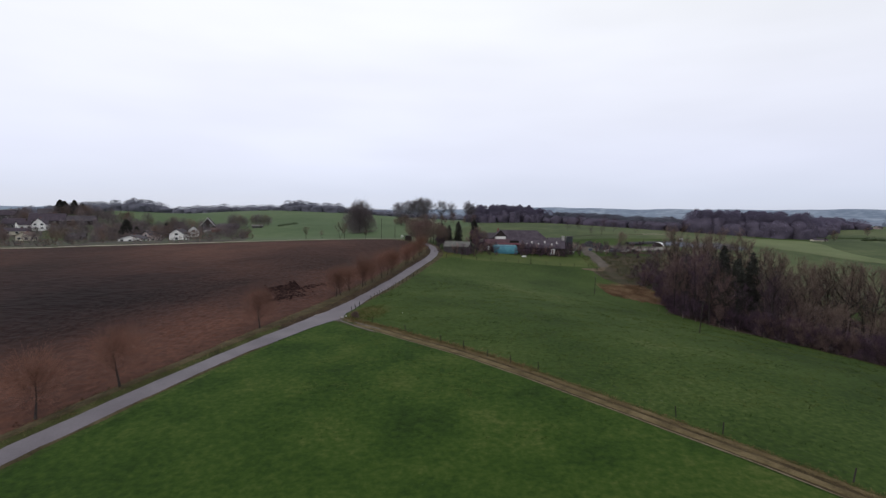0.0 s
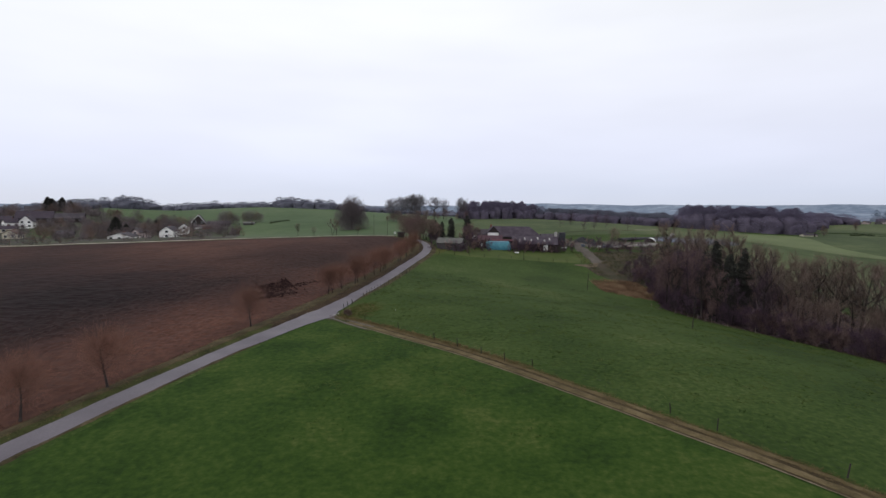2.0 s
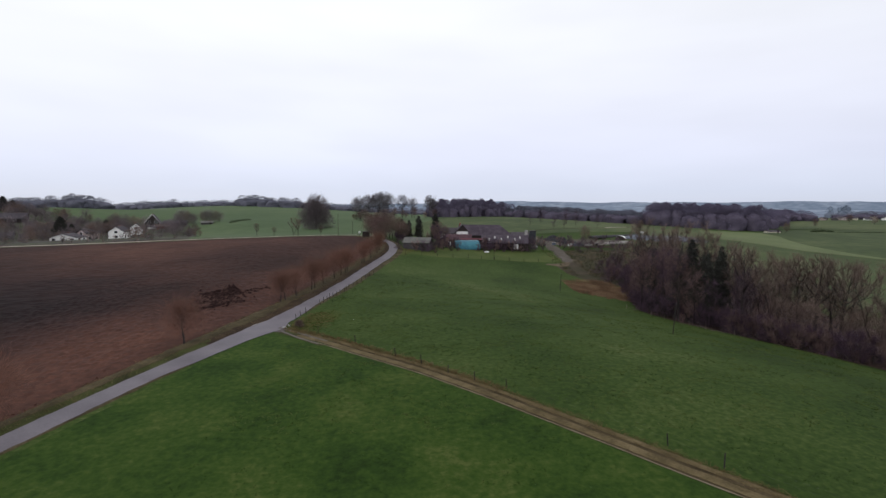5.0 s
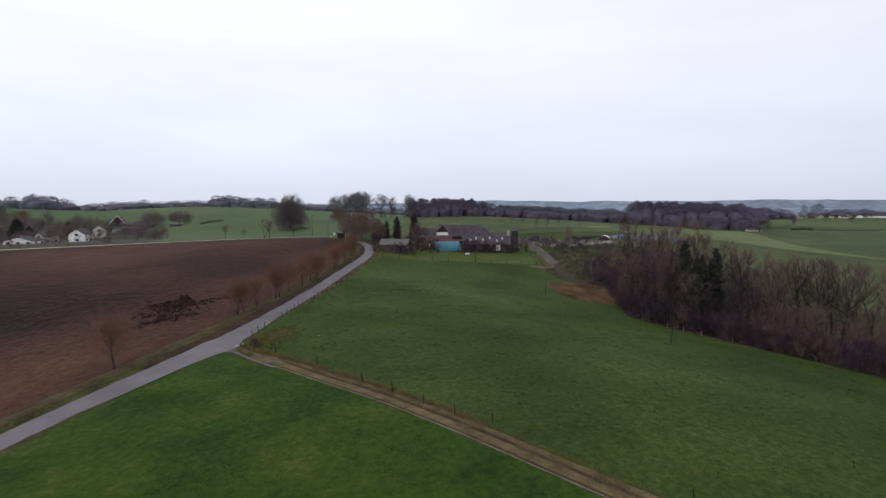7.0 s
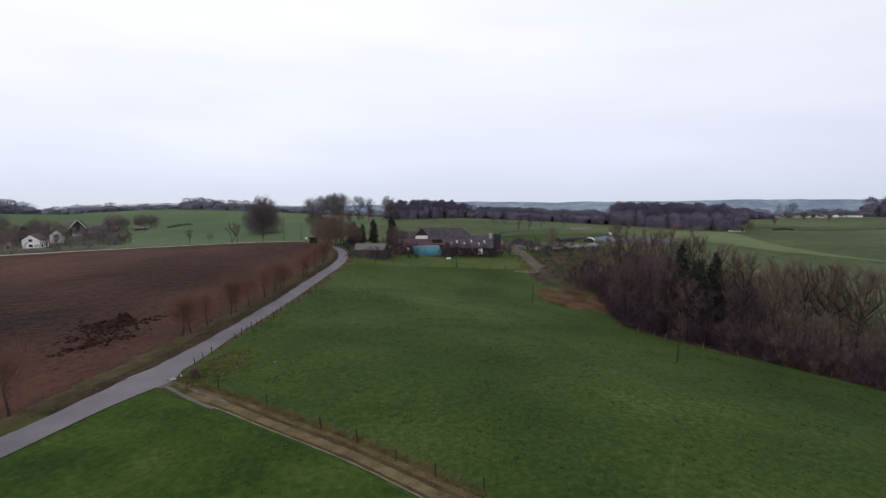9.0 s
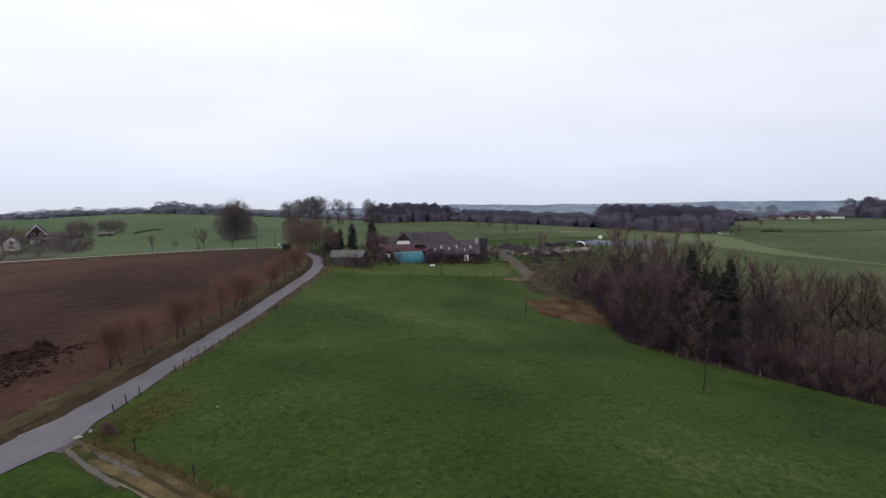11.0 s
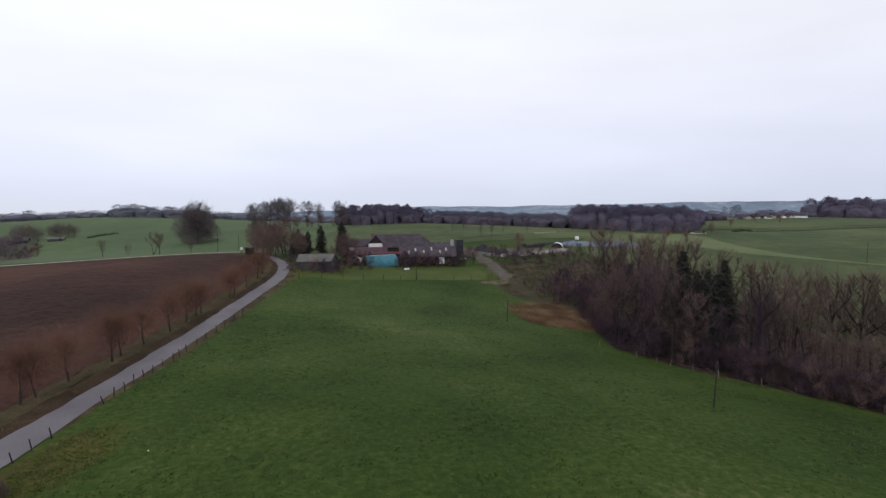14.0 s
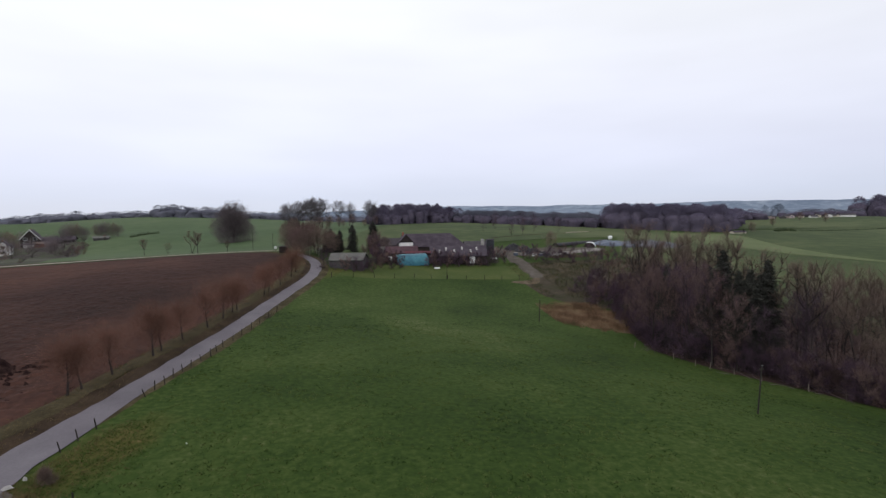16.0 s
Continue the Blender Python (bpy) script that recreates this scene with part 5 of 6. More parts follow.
for x, y, tn, w, d, wall, rise, wm, rm, st in VILLAGE:
    h = thing("village_house", x, y, tn, {"white_wall": "white rendered village house with a pitched roof", "cream_wall": "cream rendered village house with a pitched roof", "brick": "low red brick village outbuilding", "grey_wall": "grey weathered village house with a dark roof", "pink_wall": "reddish grey village house with white window frames", "dark_wall": "dark timber gabled village house"}[wm], "house", "village houses")
    gabled(h, w, d, wall, rise, wm, rm, 2, st, 0.5, win=1.5)
    if wm == "dark_wall" and st == 2:
        for sg in (-1, 1):
            e_ = [(-w / 2 - 0.56, sg * (d / 2 + 0.5), wall - 0.45), (-w / 2 - 0.56, 0, wall + rise + 0.1), (-w / 2 - 0.56, 0, wall + rise + 0.5), (-w / 2 - 0.56, sg * (d / 2 + 0.5), wall - 0.05)]
            solid(e_ + [(x_ - 0.1, y_, z_) for x_, y_, z_ in e_], [(0, 1, 2, 3), (4, 5, 6, 7), (0, 1, 5, 4), (1, 2, 6, 5), (2, 3, 7, 6), (3, 0, 4, 7)], "verge_board", M["white_paint"], h, "white painted verge board")
for k, (x, y, s) in enumerate([(-333.2, 412, 1.02), (-331.0, 414, 0.9), (-323.4, 415, 0.95), (-318.4, 418, 0.68), (-214.5, 320, 1.12), (-206.5, 318, 0.75), (-203.5, 346, 0.72), (-420, 430, 1.0)]):
    plant("village_conifer", P_THUJA[0], x, y, "broad dark conifer between the village houses", "tree", "village conifers", k, s)
rv = np.random.RandomState(21)
P_GARDEN = [bare_tree(141 + k, 6.5, 2.4, 0.12, 0.14, 6, 110, 0.8, 0.09, lean_mesh=True, crown_mat=("twig_village", "twig_village", "twig_tan")[k], fill=(3.0, 0.2, 6.6, 400)) for k in range(3)]
placed = 0
for k in range(900):
    x, y = -138 - 260 * rv.rand(), 268 + 150 * rv.rand() ** 0.8
    if any(-9 < (x - h[0]) * 0.55 - (y - h[1]) * 0.83 < 15 and abs((x - h[0]) * 0.83 + (y - h[1]) * 0.55) < 6 for h in VILLAGE) or placed >= 250 or y > 335 - 0.6 * (x + 138):
        continue
    placed += 1
    plant("village_tree", P_GARDEN[k % 3], x, y, "bare greyish tree in a village garden", "tree", "village trees", k, 0.7 + 0.75 * rv.rand())
ln_ = normals_of(LANE)
for k in range(64):
    i_ = rv.randint(34, len(LANE) - 4)
    x, y = LANE[i_] - ln_[i_] * (-4 - 16 * rv.rand() ** 1.5)
    plant("village_shrub", P_LOW[k % 2], x, y, "leafless brown shrub in the gardens beside the lane", "shrub", "village shrubs", k, 0.3 + 0.4 * rv.rand())
for k in range(26):
    f_, g_ = rv.rand(), rv.normal()
    plant("village_shrub", P_LOW[k % 2], -139 + 22 * f_ - 3 + 2.5 * g_, 333 - 52 * f_ + 3 * rv.normal(), "leafless brown shrub at the edge of the gardens", "shrub", "village shrubs", k, 0.5 + 0.5 * rv.rand())
for k, (x, y, s) in enumerate([(-165, 363, 1.3), (-162, 361, 1.6), (-159.5, 362, 1.5), (-157, 364, 1.2), (-154, 361, 1.0), (-150, 366, 1.2), (-147.5, 366, 1.35), (-145, 365, 1.4), (-142, 367, 1.3), (-139.5, 368, 1.1), (-186, 362, 1.3), (-189, 358, 1.2), (-182, 340, 1.1), (-187, 330, 1.3), (-191, 326, 1.4), (-195, 330, 1.3), (-193, 312, 1.2), (-199, 308, 1.1)]):
    plant("village_tree", P_GARDEN[k % 3], x, y, "bare greyish tree on the far pasture", "tree", "village trees", k, s)
patch("village_green", ([(-296, 340), (-275, 320), (-250, 308)], [(-305, 352), (-285, 345), (-255, 330)]), M["far_green"], "small green paddock between village houses", "field", 0.36, 4)
patch("village_ground", ([(-139, 331), (-121, 290), (-101, 248), (-83, 196), (-98, 189.5), (-117, 187), (-148, 187.2), (-160, 186.2), (-190, 192.2), (-240, 202.4), (-420, 222)], [(-143, 338), (-150, 348), (-160, 360), (-178, 370), (-200, 378), (-230, 390), (-330, 440), (-430, 460)]), M["garden_ground"], "brown winter gardens of the village", "ground", 0.3, 4)

# far houses on the other side of the hollow
for k, (x, y, w) in enumerate([(332, 409, 5.5), (339, 406, 6.5), (346.5, 408, 7.5), (359, 409, 4), (367, 406, 6), (374, 409, 5), (381.5, 406, 8.5), (391, 409, 5.5), (402, 408, 12)]):
    h = thing("far_house", x, y, 15 + 37 * (k % 5), "small pale far house with a grey roof", "house", "houses across the hollow")
    gabled(h, w * 0.8, 4.0 + 0.5 * (k % 3), (1.7, 1.1, 1.9)[k % 3], (0.9, 1.3, 1.1)[k % 3], ("pink_wall", "grey_wall", "pink_wall", "cream_wall", "white_wall", "cream_wall", "white_wall", "cream_wall", "white_wall")[k], "roof_grey", 1, 1, 0.3, chimney=False)

# ---- fences and poles ----
POST = mesh_of("post", *tubes([(0, 0, -0.3, 0, 0, 1.15, 0.065, 0.055), (0, 0, 1.15, 0, 0, 1.19, 0.055, 0.01)], 7), M["post"])
PALE = mesh_of("post", *tubes([(0, 0, -0.3, 0, 0, 1.25, 0.07, 0.06), (0, 0, 1.25, 0, 0, 1.29, 0.06, 0.01)], 7), M["pale_post"])


def fence(places, mesh, label, wires=(0.55, 1.0), lean=5.0, seed=1, size=1.0):
    """Posts and sagging wires; one thing with each post a part."""
    r = np.random.RandomState(seed)
    root = tagged(new("fence"), label, "fence")
    x0, y0 = places[0]
    root.location = (x0, y0, gz(x0, y0))
    pts = []
    for x, y in places:
        p = new("post", mesh)
        p.parent = root
        z = gz(x, y)
        p.matrix_basis = Matrix.Translation((x - x0, y - y0, z - root.location.z)) @ pose(0, 0, 0, r.normal() * lean, r.normal() * lean, r.rand() * 90) @ Matrix.Scale(size * (0.92 + 0.2 * r.rand()), 4)
        pts.append((x - x0, y - y0, z - root.location.z))
    for h in wires:
        segs = []
        for a, b in zip(pts[:-1], pts[1:]):
            m = [(p + q) / 2 for p, q in zip(a, b)]
            segs += [(a[0], a[1], a[2] + h, m[0], m[1], m[2] + h - 0.03, 0.0018, 0.0018), (m[0], m[1], m[2] + h - 0.03, b[0], b[1], b[2] + h, 0.0018, 0.0018)]
        piece("wire", mesh_of("wire", *tubes(segs, 3), M["wire"]), root)
    return root


ROADSIDE = [(-15.6, 83.3), (-15.3, 85.0), (-14.95, 86.9), (-14.0, 93.4), (-13.9, 95.2), (-13.5, 96.6), (-13.4, 98.5), (-13.1, 100.3), (-12.8, 101.9), (-12.4, 104), (-11.9, 105.9), (-11.8, 107.8), (-11.6, 109.8), (-11.2, 112.9), (-10.8, 116), (-10.3, 119.5), (-9.9, 123), (-9.3, 127), (-8.8, 131)]
fence(ROADSIDE, POST, "weathered leaning posts along the farm road", lean=7, size=0.77)
fence([(-10.8, 75.8), (-5.2, 71.1), (0.1, 66.0), (3.1, 63.4), (5.9, 60.2), (8.5, 58.1), (11.4, 56.1), (22.0, 45.1), (24.6, 42.1), (30.5, 35.8)], POST, "weathered posts and wire along the grassy track", seed=2, size=0.86)
fence([(50.5, 122), (53.4, 115.5), (54.7, 112.1), (56.2, 110.9), (57.9, 108), (59.7, 105), (63, 100.9), (65.3, 97.8), (67.6, 94.7), (69.5, 90), (71.5, 85), (74, 79), (76.5, 73)], PALE, "pale posts along the edge of the wood", seed=3, lean=4, size=0.75)
fence([(-2, 164.5), (3, 166), (8, 167.5), (13, 169), (18, 170.5), (22.5, 171.6), (26.8, 172.4), (32, 173.2), (37, 174), (42, 174.8), (47, 175.2)], POST, "wire fence across the top of the meadow", seed=4, lean=3)
fence([(55.5, 170.5), (58, 169.8), (60.5, 169), (63, 168.4), (65.5, 168)], POST, "short dark fence beside the earth drive", seed=5, lean=3, size=1.2)


def pole(x, y, height, lean, label, cross=False):
    p = thing("pole", x, y, 0, label, "pole")
    tilt = math.tan(radians(lean))
    solid(*tubes([(0, 0, -0.4, tilt * height, 0, height, 0.085, 0.06)], 9), "shaft", M["post"], p)
    part("cap", box_bm(tilt * height - 0.09, -0.09, height - 0.02, tilt * height + 0.09, 0.09, height + 0.06, 0.02), M["wire"], p)
    if cross:
        part("crossarm", box_bm(tilt * height - 0.3, -0.04, height - 0.4, tilt * height + 0.3, 0.04, height - 0.3, 0.01), M["post"], p)
    return p


pole(44.0, 87.6, 4.8, 3.5, "slim wooden pole on the meadow slope", True)
pole(39.0, 136.8, 4.4, 2, "slim wooden pole beside the bracken")
pole(26.6, 171.9, 3.2, 0, "thin wooden pole at the meadow fence")
pole(-34.2, 233, 9.5, 0, "tall wooden pole behind the gravel lane", True)
pole(-29.6, 246, 6.0, 0, "wooden pole behind the gravel lane")
pole(184.3, 181.8, 7.0, 1, "wooden pole beside the pale field strip")


def clods(name, places, sizes, mat, label, category, seed, flat=0.7, lift=0.0, kind="stuff"):
    """Loose irregular lumps lying on the land, one mesh."""
    r = np.random.RandomState(seed)
    places = np.array(places)
    n = len(places)
    o = np.array([[1, 0, 0], [-1, 0, 0], [0, 1, 0], [0, -1, 0], [0, 0, 1], [0, 0, -1]], float)
    v = o[None] * (0.6 + 0.8 * r.rand(n, 6, 1)) + r.normal(size=(n, 6, 3)) * 0.18
    a = r.rand(n) * 6.28
    ca, sa = np.cos(a)[:, None], np.sin(a)[:, None]
    x, y = v[..., 0] * ca - v[..., 1] * sa, v[..., 0] * sa + v[..., 1] * ca
    sz = np.array(sizes)[:, None]
    P = np.stack([places[:, :1] + x * sz, places[:, 1:2] + y * sz, ground(places[:, 0], places[:, 1])[:, None] + lift + (v[..., 2] * flat + 0.25) * sz], -1).reshape(-1, 3)
    f = np.array([[0, 2, 4], [2, 1, 4], [1, 3, 4], [3, 0, 4], [2, 0, 5], [1, 2, 5], [3, 1, 5], [0, 3, 5]])
    f = (np.arange(n)[:, None, None] * 6 + f[None]).reshape(-1, 3)
    return tagged(new(name, mesh_of(name, P, f.tolist(), M[mat])), label, category, kind=kind)


# dung heap on the ploughed field, with spread muck
heap("muck_spread", -33.0, 99.8, 8.0, 4.6, 0.75, "manure", "dark patch of muck spread on the ploughed field", "muck", 5.1, rough=0.75)
heap("dung_heap", -32.4, 102.4, 4.2, 3.4, 1.5, "manure", "dark round dung heap on the ploughed field", "heap", 1.7, rough=0.18)
rc = np.random.RandomState(77)
t_ = rc.rand(1100, 1)
main = np.array([-33.0, 99.8]) + rc.normal(size=(800, 2)) * (2.0, 1.4)
row1 = np.array([-32.6, 87.2]) * (1 - t_[:600]) + np.array([-27.6, 94.8]) * t_[:600] + rc.normal(size=(600, 2)) * 0.42
row2 = np.array([-30.0, 101.5]) * (1 - t_[:160]) + np.array([-26.5, 106.5]) * t_[:160] + rc.normal(size=(160, 2)) * 0.5
between = np.array([-31.4, 95.4]) + rc.normal(size=(520, 2)) * (1.9, 2.4)
muck = np.vstack([main, row1, row2, between])
clods("muck_clods", muck, 0.14 + 0.34 * rc.rand(len(muck)) ** 2, "manure", "dark clods of muck strewn on the ploughed field", "muck", 78, lift=0.12)
# loose clods turned up by the plough
q_ = np.stack([-70 + 52 * rc.rand(9000), 22 + 110 * rc.rand(9000)], 1)
q_ = q_[(q_[:, 0] < np.interp(q_[:, 1], edge[:, 1], edge[:, 0]) - 0.4) & (rc.rand(len(q_)) < np.clip(1.25 - np.hypot(q_[:, 0] + 30, q_[:, 1] - 60) / 70, 0.08, 1))]
clods("plough_clods", q_, 0.05 + 0.10 * rc.rand(len(q_)) ** 2, "earth", "brown clods on the ploughed field", "clods", 79, lift=0.10)


# ---- grass standing out of the meadow and along edges ----
M["tuft_dark"] = material("lush_grass_tuft", ((0.010, 0.022, 0.004), (0.018, 0.036, 0.007)), 0.5, 8, 0.95, world_space=True, spec=0.08)
M["tuft_pale"] = material("pale_grass_tuft", ((0.042, 0.062, 0.015), (0.060, 0.080, 0.023), (0.085, 0.098, 0.036)), 0.5, 8, 0.95, world_space=True, spec=0.08)
M["tuft_green"] = material("bright_grass_tuft", ((0.026, 0.054, 0.010), (0.042, 0.074, 0.016)), 0.5, 8, 0.95, world_space=True, spec=0.08)
M["tuft_straw"] = material("straw_tuft", ((0.085, 0.062, 0.028), (0.16, 0.12, 0.058)), 0.7, 8, 0.95, world_space=True, spec=0.08)


def tufts(name, places, height, width, mat, label, seed, blades=4, spread=0.16, lift=0.0):
    r = np.random.RandomState(seed)
    places = np.repeat(np.array(places), blades, 0)
    n = len(places)
    b = places + r.normal(size=(n, 2)) * spread
    base = np.concatenate([b, (ground(b[:, 0], b[:, 1]) + lift - 0.02)[:, None]], 1)
    h = height * (0.5 + r.rand(n))
    tip = base + np.concatenate([r.normal(size=(n, 2)) * h[:, None] * 0.8, h[:, None]], 1)
    v, f = spikes(base, tip, width * (0.6 + 0.8 * r.rand(n)), r)
    return tagged(new(name, mesh_of(name, v, f, M[mat])), label, "grass", kind="stuff")


def scatter(count, x0, x1, y0, y1, seed, scale, threshold, keep=None):
    r = np.random.RandomState(seed)
    p = np.stack([x0 + (x1 - x0) * r.rand(count), y0 + (y1 - y0) * r.rand(count)], 1)
    nz = np.array([noise.noise((x * scale, y * scale, seed * 1.7)) + 0.5 * noise.noise((x * scale * 4, y * scale * 4, seed * 0.3)) for x, y in p])
    p = p[nz > threshold + 0.25 * r.normal(size=count)]
    right = np.interp(p[:, 1], ROAD[:, 1], ROAD[:, 0]) + 3.0
    return p[p[:, 0] > right]


def off_track(p, near):
    d = np.min(np.hypot(p[:, None, 0] - TRACK[None, ::2, 0], p[:, None, 1] - TRACK[None, ::2, 1]), axis=1)
    return p[d > near]


def off_wood(p):
    return p[p[:, 0] < np.interp(p[:, 1], NEAR_LINE[::-1, 1], NEAR_LINE[::-1, 0]) - 0.5]


dark_spots = off_wood(off_track(scatter(16000, -14, 75, 40, 135, 5, 0.22, 0.28), 2.0))
pale_spots = off_wood(off_track(scatter(32000, -14, 72, 48, 125, 6, 0.35, 0.22), 2.2))
near_pale = off_track(scatter(15000, -32, 42, 20, 78, 8, 0.4, 0.30), 2.0)
tufts("grass_tufts", near_pale[::2], 0.05, 0.12, "tuft_green", "bright grass blades in the short crop", 9, spread=0.12)
tufts("grass_tufts", dark_spots, 0.12, 0.05, "tuft_dark", "dark lush grass tufts of the meadow", 1)
tufts("grass_tufts", pale_spots, 0.09, 0.10, "tuft_pale", "pale worn grass tufts of the meadow", 2, spread=0.14)
rt = np.random.RandomState(12)
nt = normals_of(TRACK)
k_ = rt.randint(len(TRACK), size=5200)
fringe = TRACK[k_] + nt[k_] * (-0.42 + 0.20 * rt.normal(size=(5200, 1))) + rt.normal(size=(5200, 2)) * 0.3
clump = np.repeat(TRACK[4:70:3] + nt[4:70:3] * -0.85, 26, 0) + rt.normal(size=(26 * 22, 2)) * (0.34, 0.34)
tufts("dry_grass", clump, 0.30, 0.045, "tuft_straw", "pale straw clumps beside the track mouth", 31)
tufts("dry_grass", fringe, 0.15, 0.03, "tuft_straw", "tall dry straw coloured grass along the track", 3)
k_ = rt.randint(len(ROAD), size=9000)
nr = normals_of(ROAD)
bank_p = ROAD[k_] + nr[k_] * (-0.85 + ((-3.3 + 0.85 * rt.normal(size=(9000, 1))).clip(-4.9, -1.7) + 0.85) * BANK_WIDTH[k_][:, None]) + rt.normal(size=(9000, 2)) * 0.2
tufts("verge_grass", bank_p[:6000], 0.22, 0.03, "tuft_straw", "dry grass on the road bank", 4, lift=0.12)
tufts("verge_grass", bank_p[7900:], 0.16, 0.035, "tuft_dark", "green grass on the road bank", 5, lift=0.12)
mud_p = np.stack([-16.0 + 6.2 * rt.rand(1500) ** 1.3, 77.2 + 11 * rt.rand(1500)], 1)
mud_p = mud_p[(mud_p[:, 0] > np.interp(mud_p[:, 1], [78, 84, 90], [-15.8, -15.2, -13.4])) & (mud_p[:, 0] < -9.6 - 0.42 * np.abs(mud_p[:, 1] - 82) + 0.6 * rt.normal(size=1500))]
tufts("dry_grass", mud_p[::2], 0.14, 0.03, "tuft_straw", "dry grass at the track corner", 6)
tufts("grass_tufts", mud_p[1::2] + (0.8, 0.4), 0.12, 0.05, "tuft_green", "green grass at the muddy corner", 16)
fern = np.stack([40 + 26 * rt.rand(7000), 132 + 22 * rt.rand(7000)], 1)
fern = fern[(fern[:, 0] > 43.5) & (fern[:, 1] > 139.5 - 0.42 * (fern[:, 0] - 40) + 1.2 * rt.normal(size=7000)) & (fern[:, 1] < 147 + 0.45 * (fern[:, 0] - 40) * (fern[:, 0] < 58) + 2 * rt.normal(size=7000))]
M["fern"] = material("rusty_bracken", ((0.085, 0.054, 0.034), (0.165, 0.102, 0.062), (0.270, 0.190, 0.120)), 0.25, 12, 0.95, world_space=True, spec=0.08)
tufts("bracken", fern, 0.55, 0.07, "fern", "rusty dead bracken fronds", 7, spread=0.3)
scrub = np.stack([48 + 46 * rt.rand(6000), 158 + 38 * rt.rand(6000)], 1)
scrub = scrub[np.abs(scrub[:, 0] - np.interp(scrub[:, 1], DIRT[::-1, 1], DIRT[::-1, 0])) > 1.8]
tufts("dry_grass", scrub[:1800], 0.30, 0.05, "tuft_straw", "brown dead grass below the farmyard", 8, spread=0.4)
tufts("grass_tufts", scrub[1800:4600], 0.32, 0.07, "tuft_dark", "dark rough grass below the farmyard", 18, spread=0.4)
P_BUSH = [bare_tree(161, 1.3, 0.5, 0.05, 0.03, 9, 900, 0.3, 0.011, stems=3, crown_mat="twig_tan", fill=(0.45, 0.0, 1.25, 1000, 0.5), lean_mesh=True)]
plant("corner_bush", P_BUSH[0], -14.0, 78.9, "small brown bush at the track corner", "shrub", size=0.85, sink=0.02)
plant("corner_bush", P_BUSH[0], -14.6, 79.6, "small brown bush at the track corner", "shrub", turn=1.5, size=0.6, sink=0.02)
clods("boulder", [(-16.1, 78.65)], [0.32], "concrete", "pale flat stone where the track meets the road", "stone", 13, flat=0.35, kind="")
clods("boulder", [(-15.75, 79.7)], [0.17], "concrete", "upright pale stone at the track corner", "stone", 14, flat=1.7, kind="")
kerb = thing("kerb_board", -20.4, 80.5, 68, "pale concrete strip along the road edge", "kerb")
part("board", box_bm(-1.1, -0.04, -0.05, 1.1, 0.04, 0.10, 0.01), M["concrete"], kerb)
stone = clods("white_sack", [(-7.1, 83.3)], [0.055], "white_paint", "small white bag lying in the meadow", "bag", 3, kind="")


# pale broken branches lying along the edge of the wood
M["dead_branch"] = material("bleached_branch", ((0.11, 0.085, 0.085), (0.19, 0.155, 0.15)), 3, 8, 0.9, 0.3, stretch=(1, 1, 0.3))
for k, (x, y, turn, ln) in enumerate([(56.8, 107.6, 150, 3.6), (58.6, 105.6, 128, 4.2), (60.4, 103.2, 140, 3.2), (61.6, 101.6, 118, 4.4), (63.4, 99.4, 135, 3.4), (64.8, 97.6, 125, 2.8), (59.4, 104.6, 100, 2.4)]):
    r_ = np.random.RandomState(300 + k)
    stem, _ = bent((0, 0, 0.12), (1, 0.1 * r_.normal(), 0.06), ln, 5, 0.02, r_, 0.12)
    segs = [(*stem[i], *stem[i + 1], 0.022 - 0.0036 * i, 0.0184 - 0.0036 * i) for i in range(5)]
    for i in (2, 3, 4):
        side = np.array(stem[i]) + np.array([0.5, 0.5 * (-1) ** i, 0.35]) * (0.6 + 0.6 * r_.rand())
        segs.append((*stem[i], *side, 0.012, 0.004))
    b_ = thing("fallen_branch", x, y, turn, "pale broken branch lying beside the wood", "branch", "fallen branches")
    solid(*tubes(segs, 5), "stem", M["dead_branch"], b_)


# ---- small things round the farm ----
def trough(x, y, turn, length, label):
    t = thing("trough", x, y, turn, label, "trough", "troughs")
    bm = box_bm(-length / 2, -0.35, 0.12, length / 2, 0.35, 0.5, 0.04)
    part("body", bm, M["white_paint"], t)
    for sx in (-0.4, 0.4):
        part("foot", box_bm(sx * length - 0.08, -0.3, -0.1, sx * length + 0.08, 0.3, 0.115), M["concrete"], t)


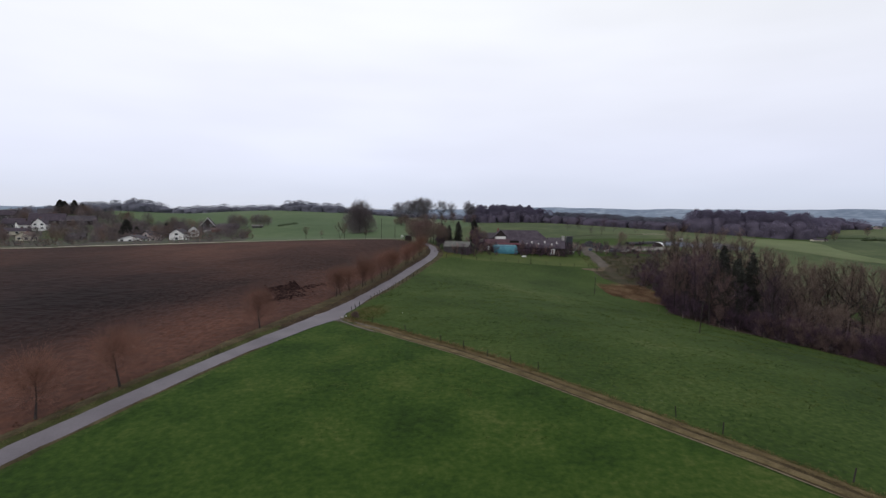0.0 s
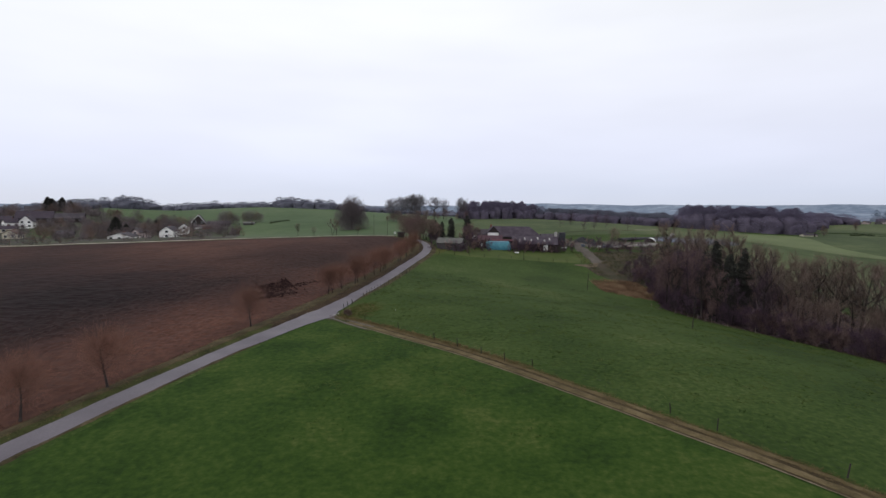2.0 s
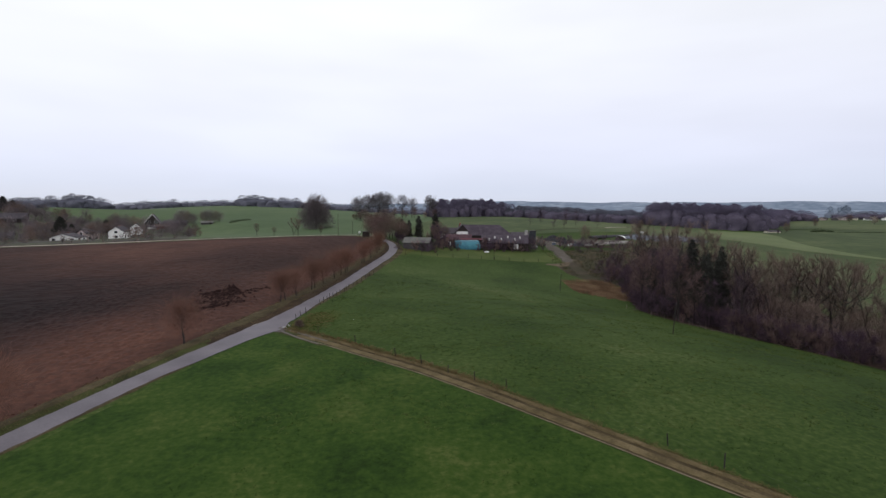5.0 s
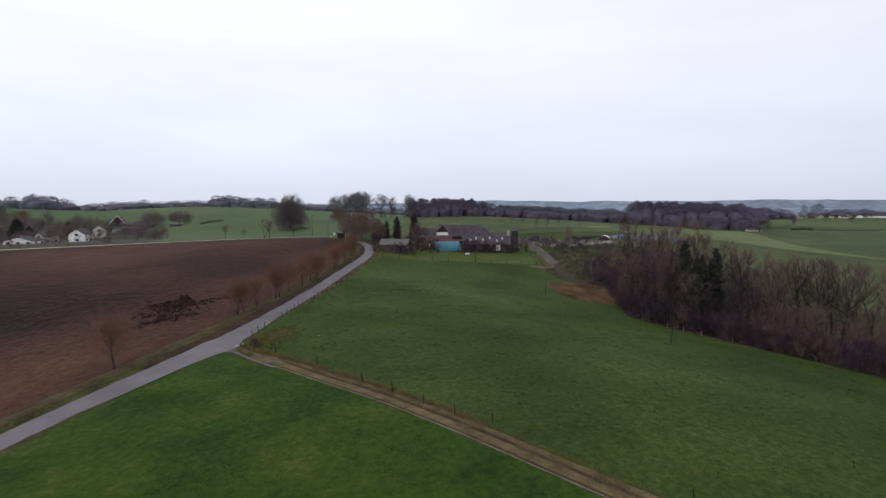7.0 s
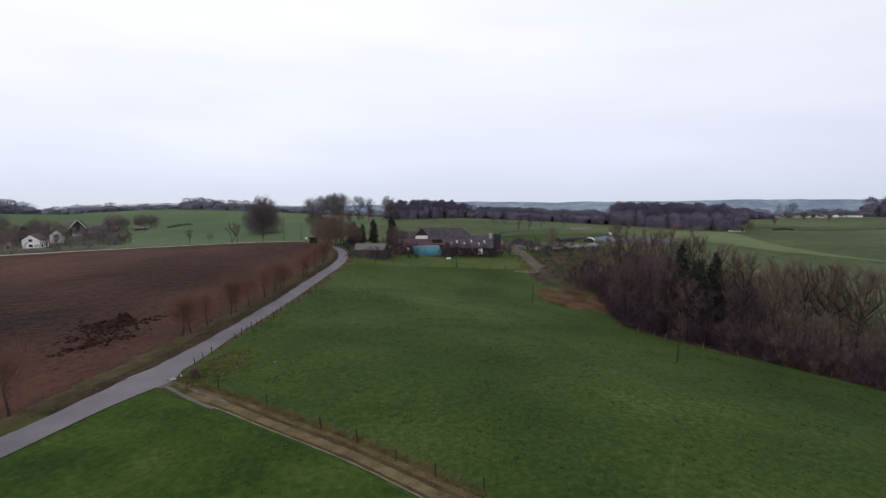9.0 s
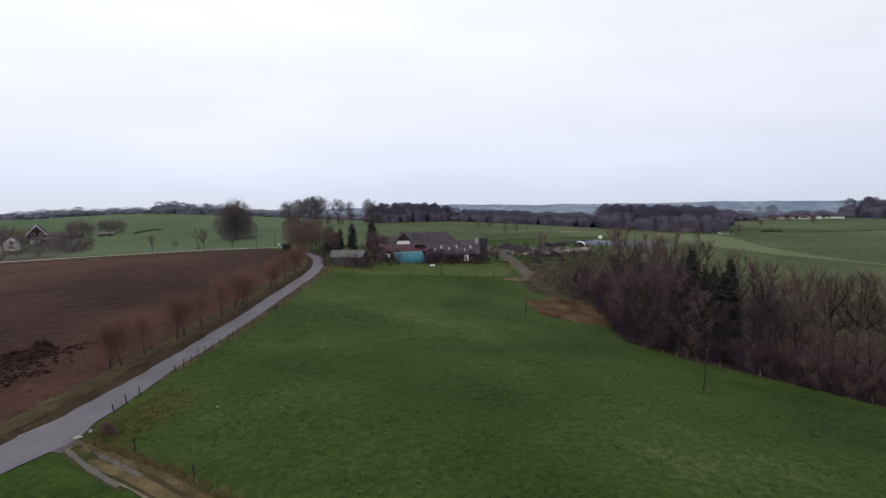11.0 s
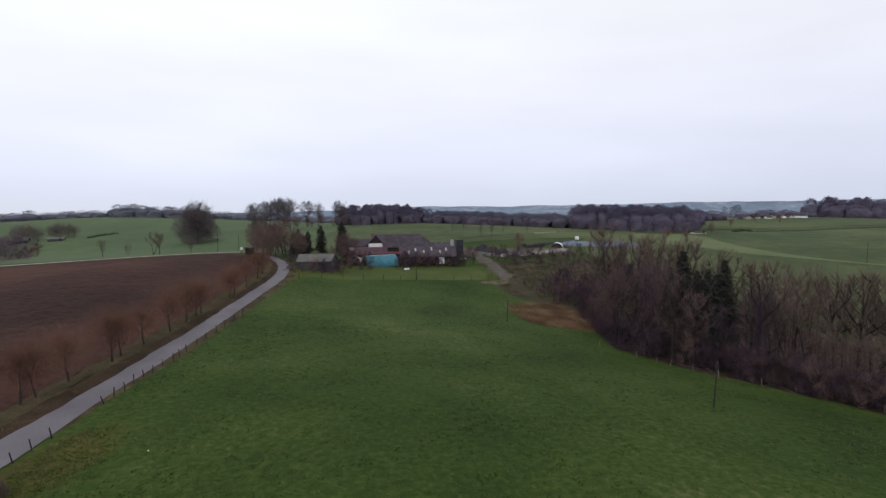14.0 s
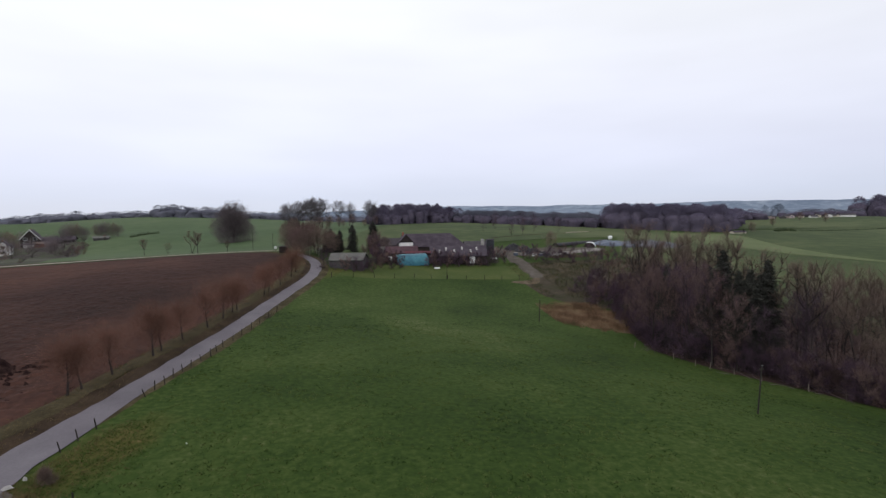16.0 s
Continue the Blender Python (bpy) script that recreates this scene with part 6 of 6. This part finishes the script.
trough(25.8, 184.5, 4, 1.5, "long white trough on the paddock")
trough(47.0, 203.0, 10, 2.0, "short white trough beside the silo")
for k, (x, y) in enumerate([(11.6, 193.5), (13.0, 194.0), (12.3, 195.0), (14.2, 194.6)]):
    b_ = thing("wrapped_bale", x, y, 30 * k, "round bale wrapped in white foil", "bale", "wrapped bales")
    bm = bmesh.new()
    bmesh.ops.create_cone(bm, cap_ends=True, segments=18, radius1=0.62, radius2=0.62, depth=1.2, matrix=Matrix.Translation((0, 0, 0.6)))
    bmesh.ops.bevel(bm, geom=[e for e in bm.edges if abs(e.verts[0].co.z - e.verts[1].co.z) < 0.01], offset=0.12, segments=2, affect="EDGES")
    part("wrap", bm, M["white_paint"], b_)
for k, (x, y, c) in enumerate([(56, 208.5, "blue_foil"), (58.5, 208, "concrete"), (62, 206.5, "white_paint"), (64, 206, "blue_foil"), (70, 206.5, "concrete"), (73, 207.5, "dark_wall")]):
    b_ = thing("crate", x, y, 17 * k, "weathered crate standing in the farmyard", "crate", "farmyard crates")
    part("body", box_bm(-0.7, -0.5, 0, 0.7, 0.5, 0.9, 0.05), M[c], b_)
    part("lid", box_bm(-0.74, -0.54, 0.902, 0.74, 0.54, 0.98, 0.02), M["concrete"], b_)
# hedge lines on the far fields
far_wood("far_hedge", belt([(236, 288), (266, 288), (292, 292), (322, 297), (380, 300)], 1.0, 1.0, 14), 1.0, 1.1, "low dark hedge between the far fields", 14, "hedge", 24, 0.06, "hedge")
far_wood("field_bush", belt([(229, 290), (234, 292), (240, 292)], 2, 1.6, 16), 1.9, 1.6, "dark low bushes at the field corner", 16, "hedge", 60, 0.05, "hedge")
for k, (x, y, s) in enumerate([(206, 281, 0.42), (320, 370, 0.5), (320, 349, 0.48), (262, 330, 0.4)]):
    plant("field_tree", P_FAT[k % 2], x, y, "small bushy bare tree in the far field", "tree", "field trees", k, s * 1.6)
byre = thing("field_shelter", 197.5, 280.5, 12, "low cream field shelter with a dark roof", "shelter")
gabled(byre, 8.5, 3.0, 0.85, 0.5, "cream_wall", "roof_dark", windows=0, chimney=False)
far_wood("hill_hedge", belt([(-128.5, 360), (-127.5, 374), (-125.5, 388)], 1.2, 1.2, 15), 1.5, 1.3, "short hedge on the hill pasture", 15, "hedge", 40, 0.06, "hedge")
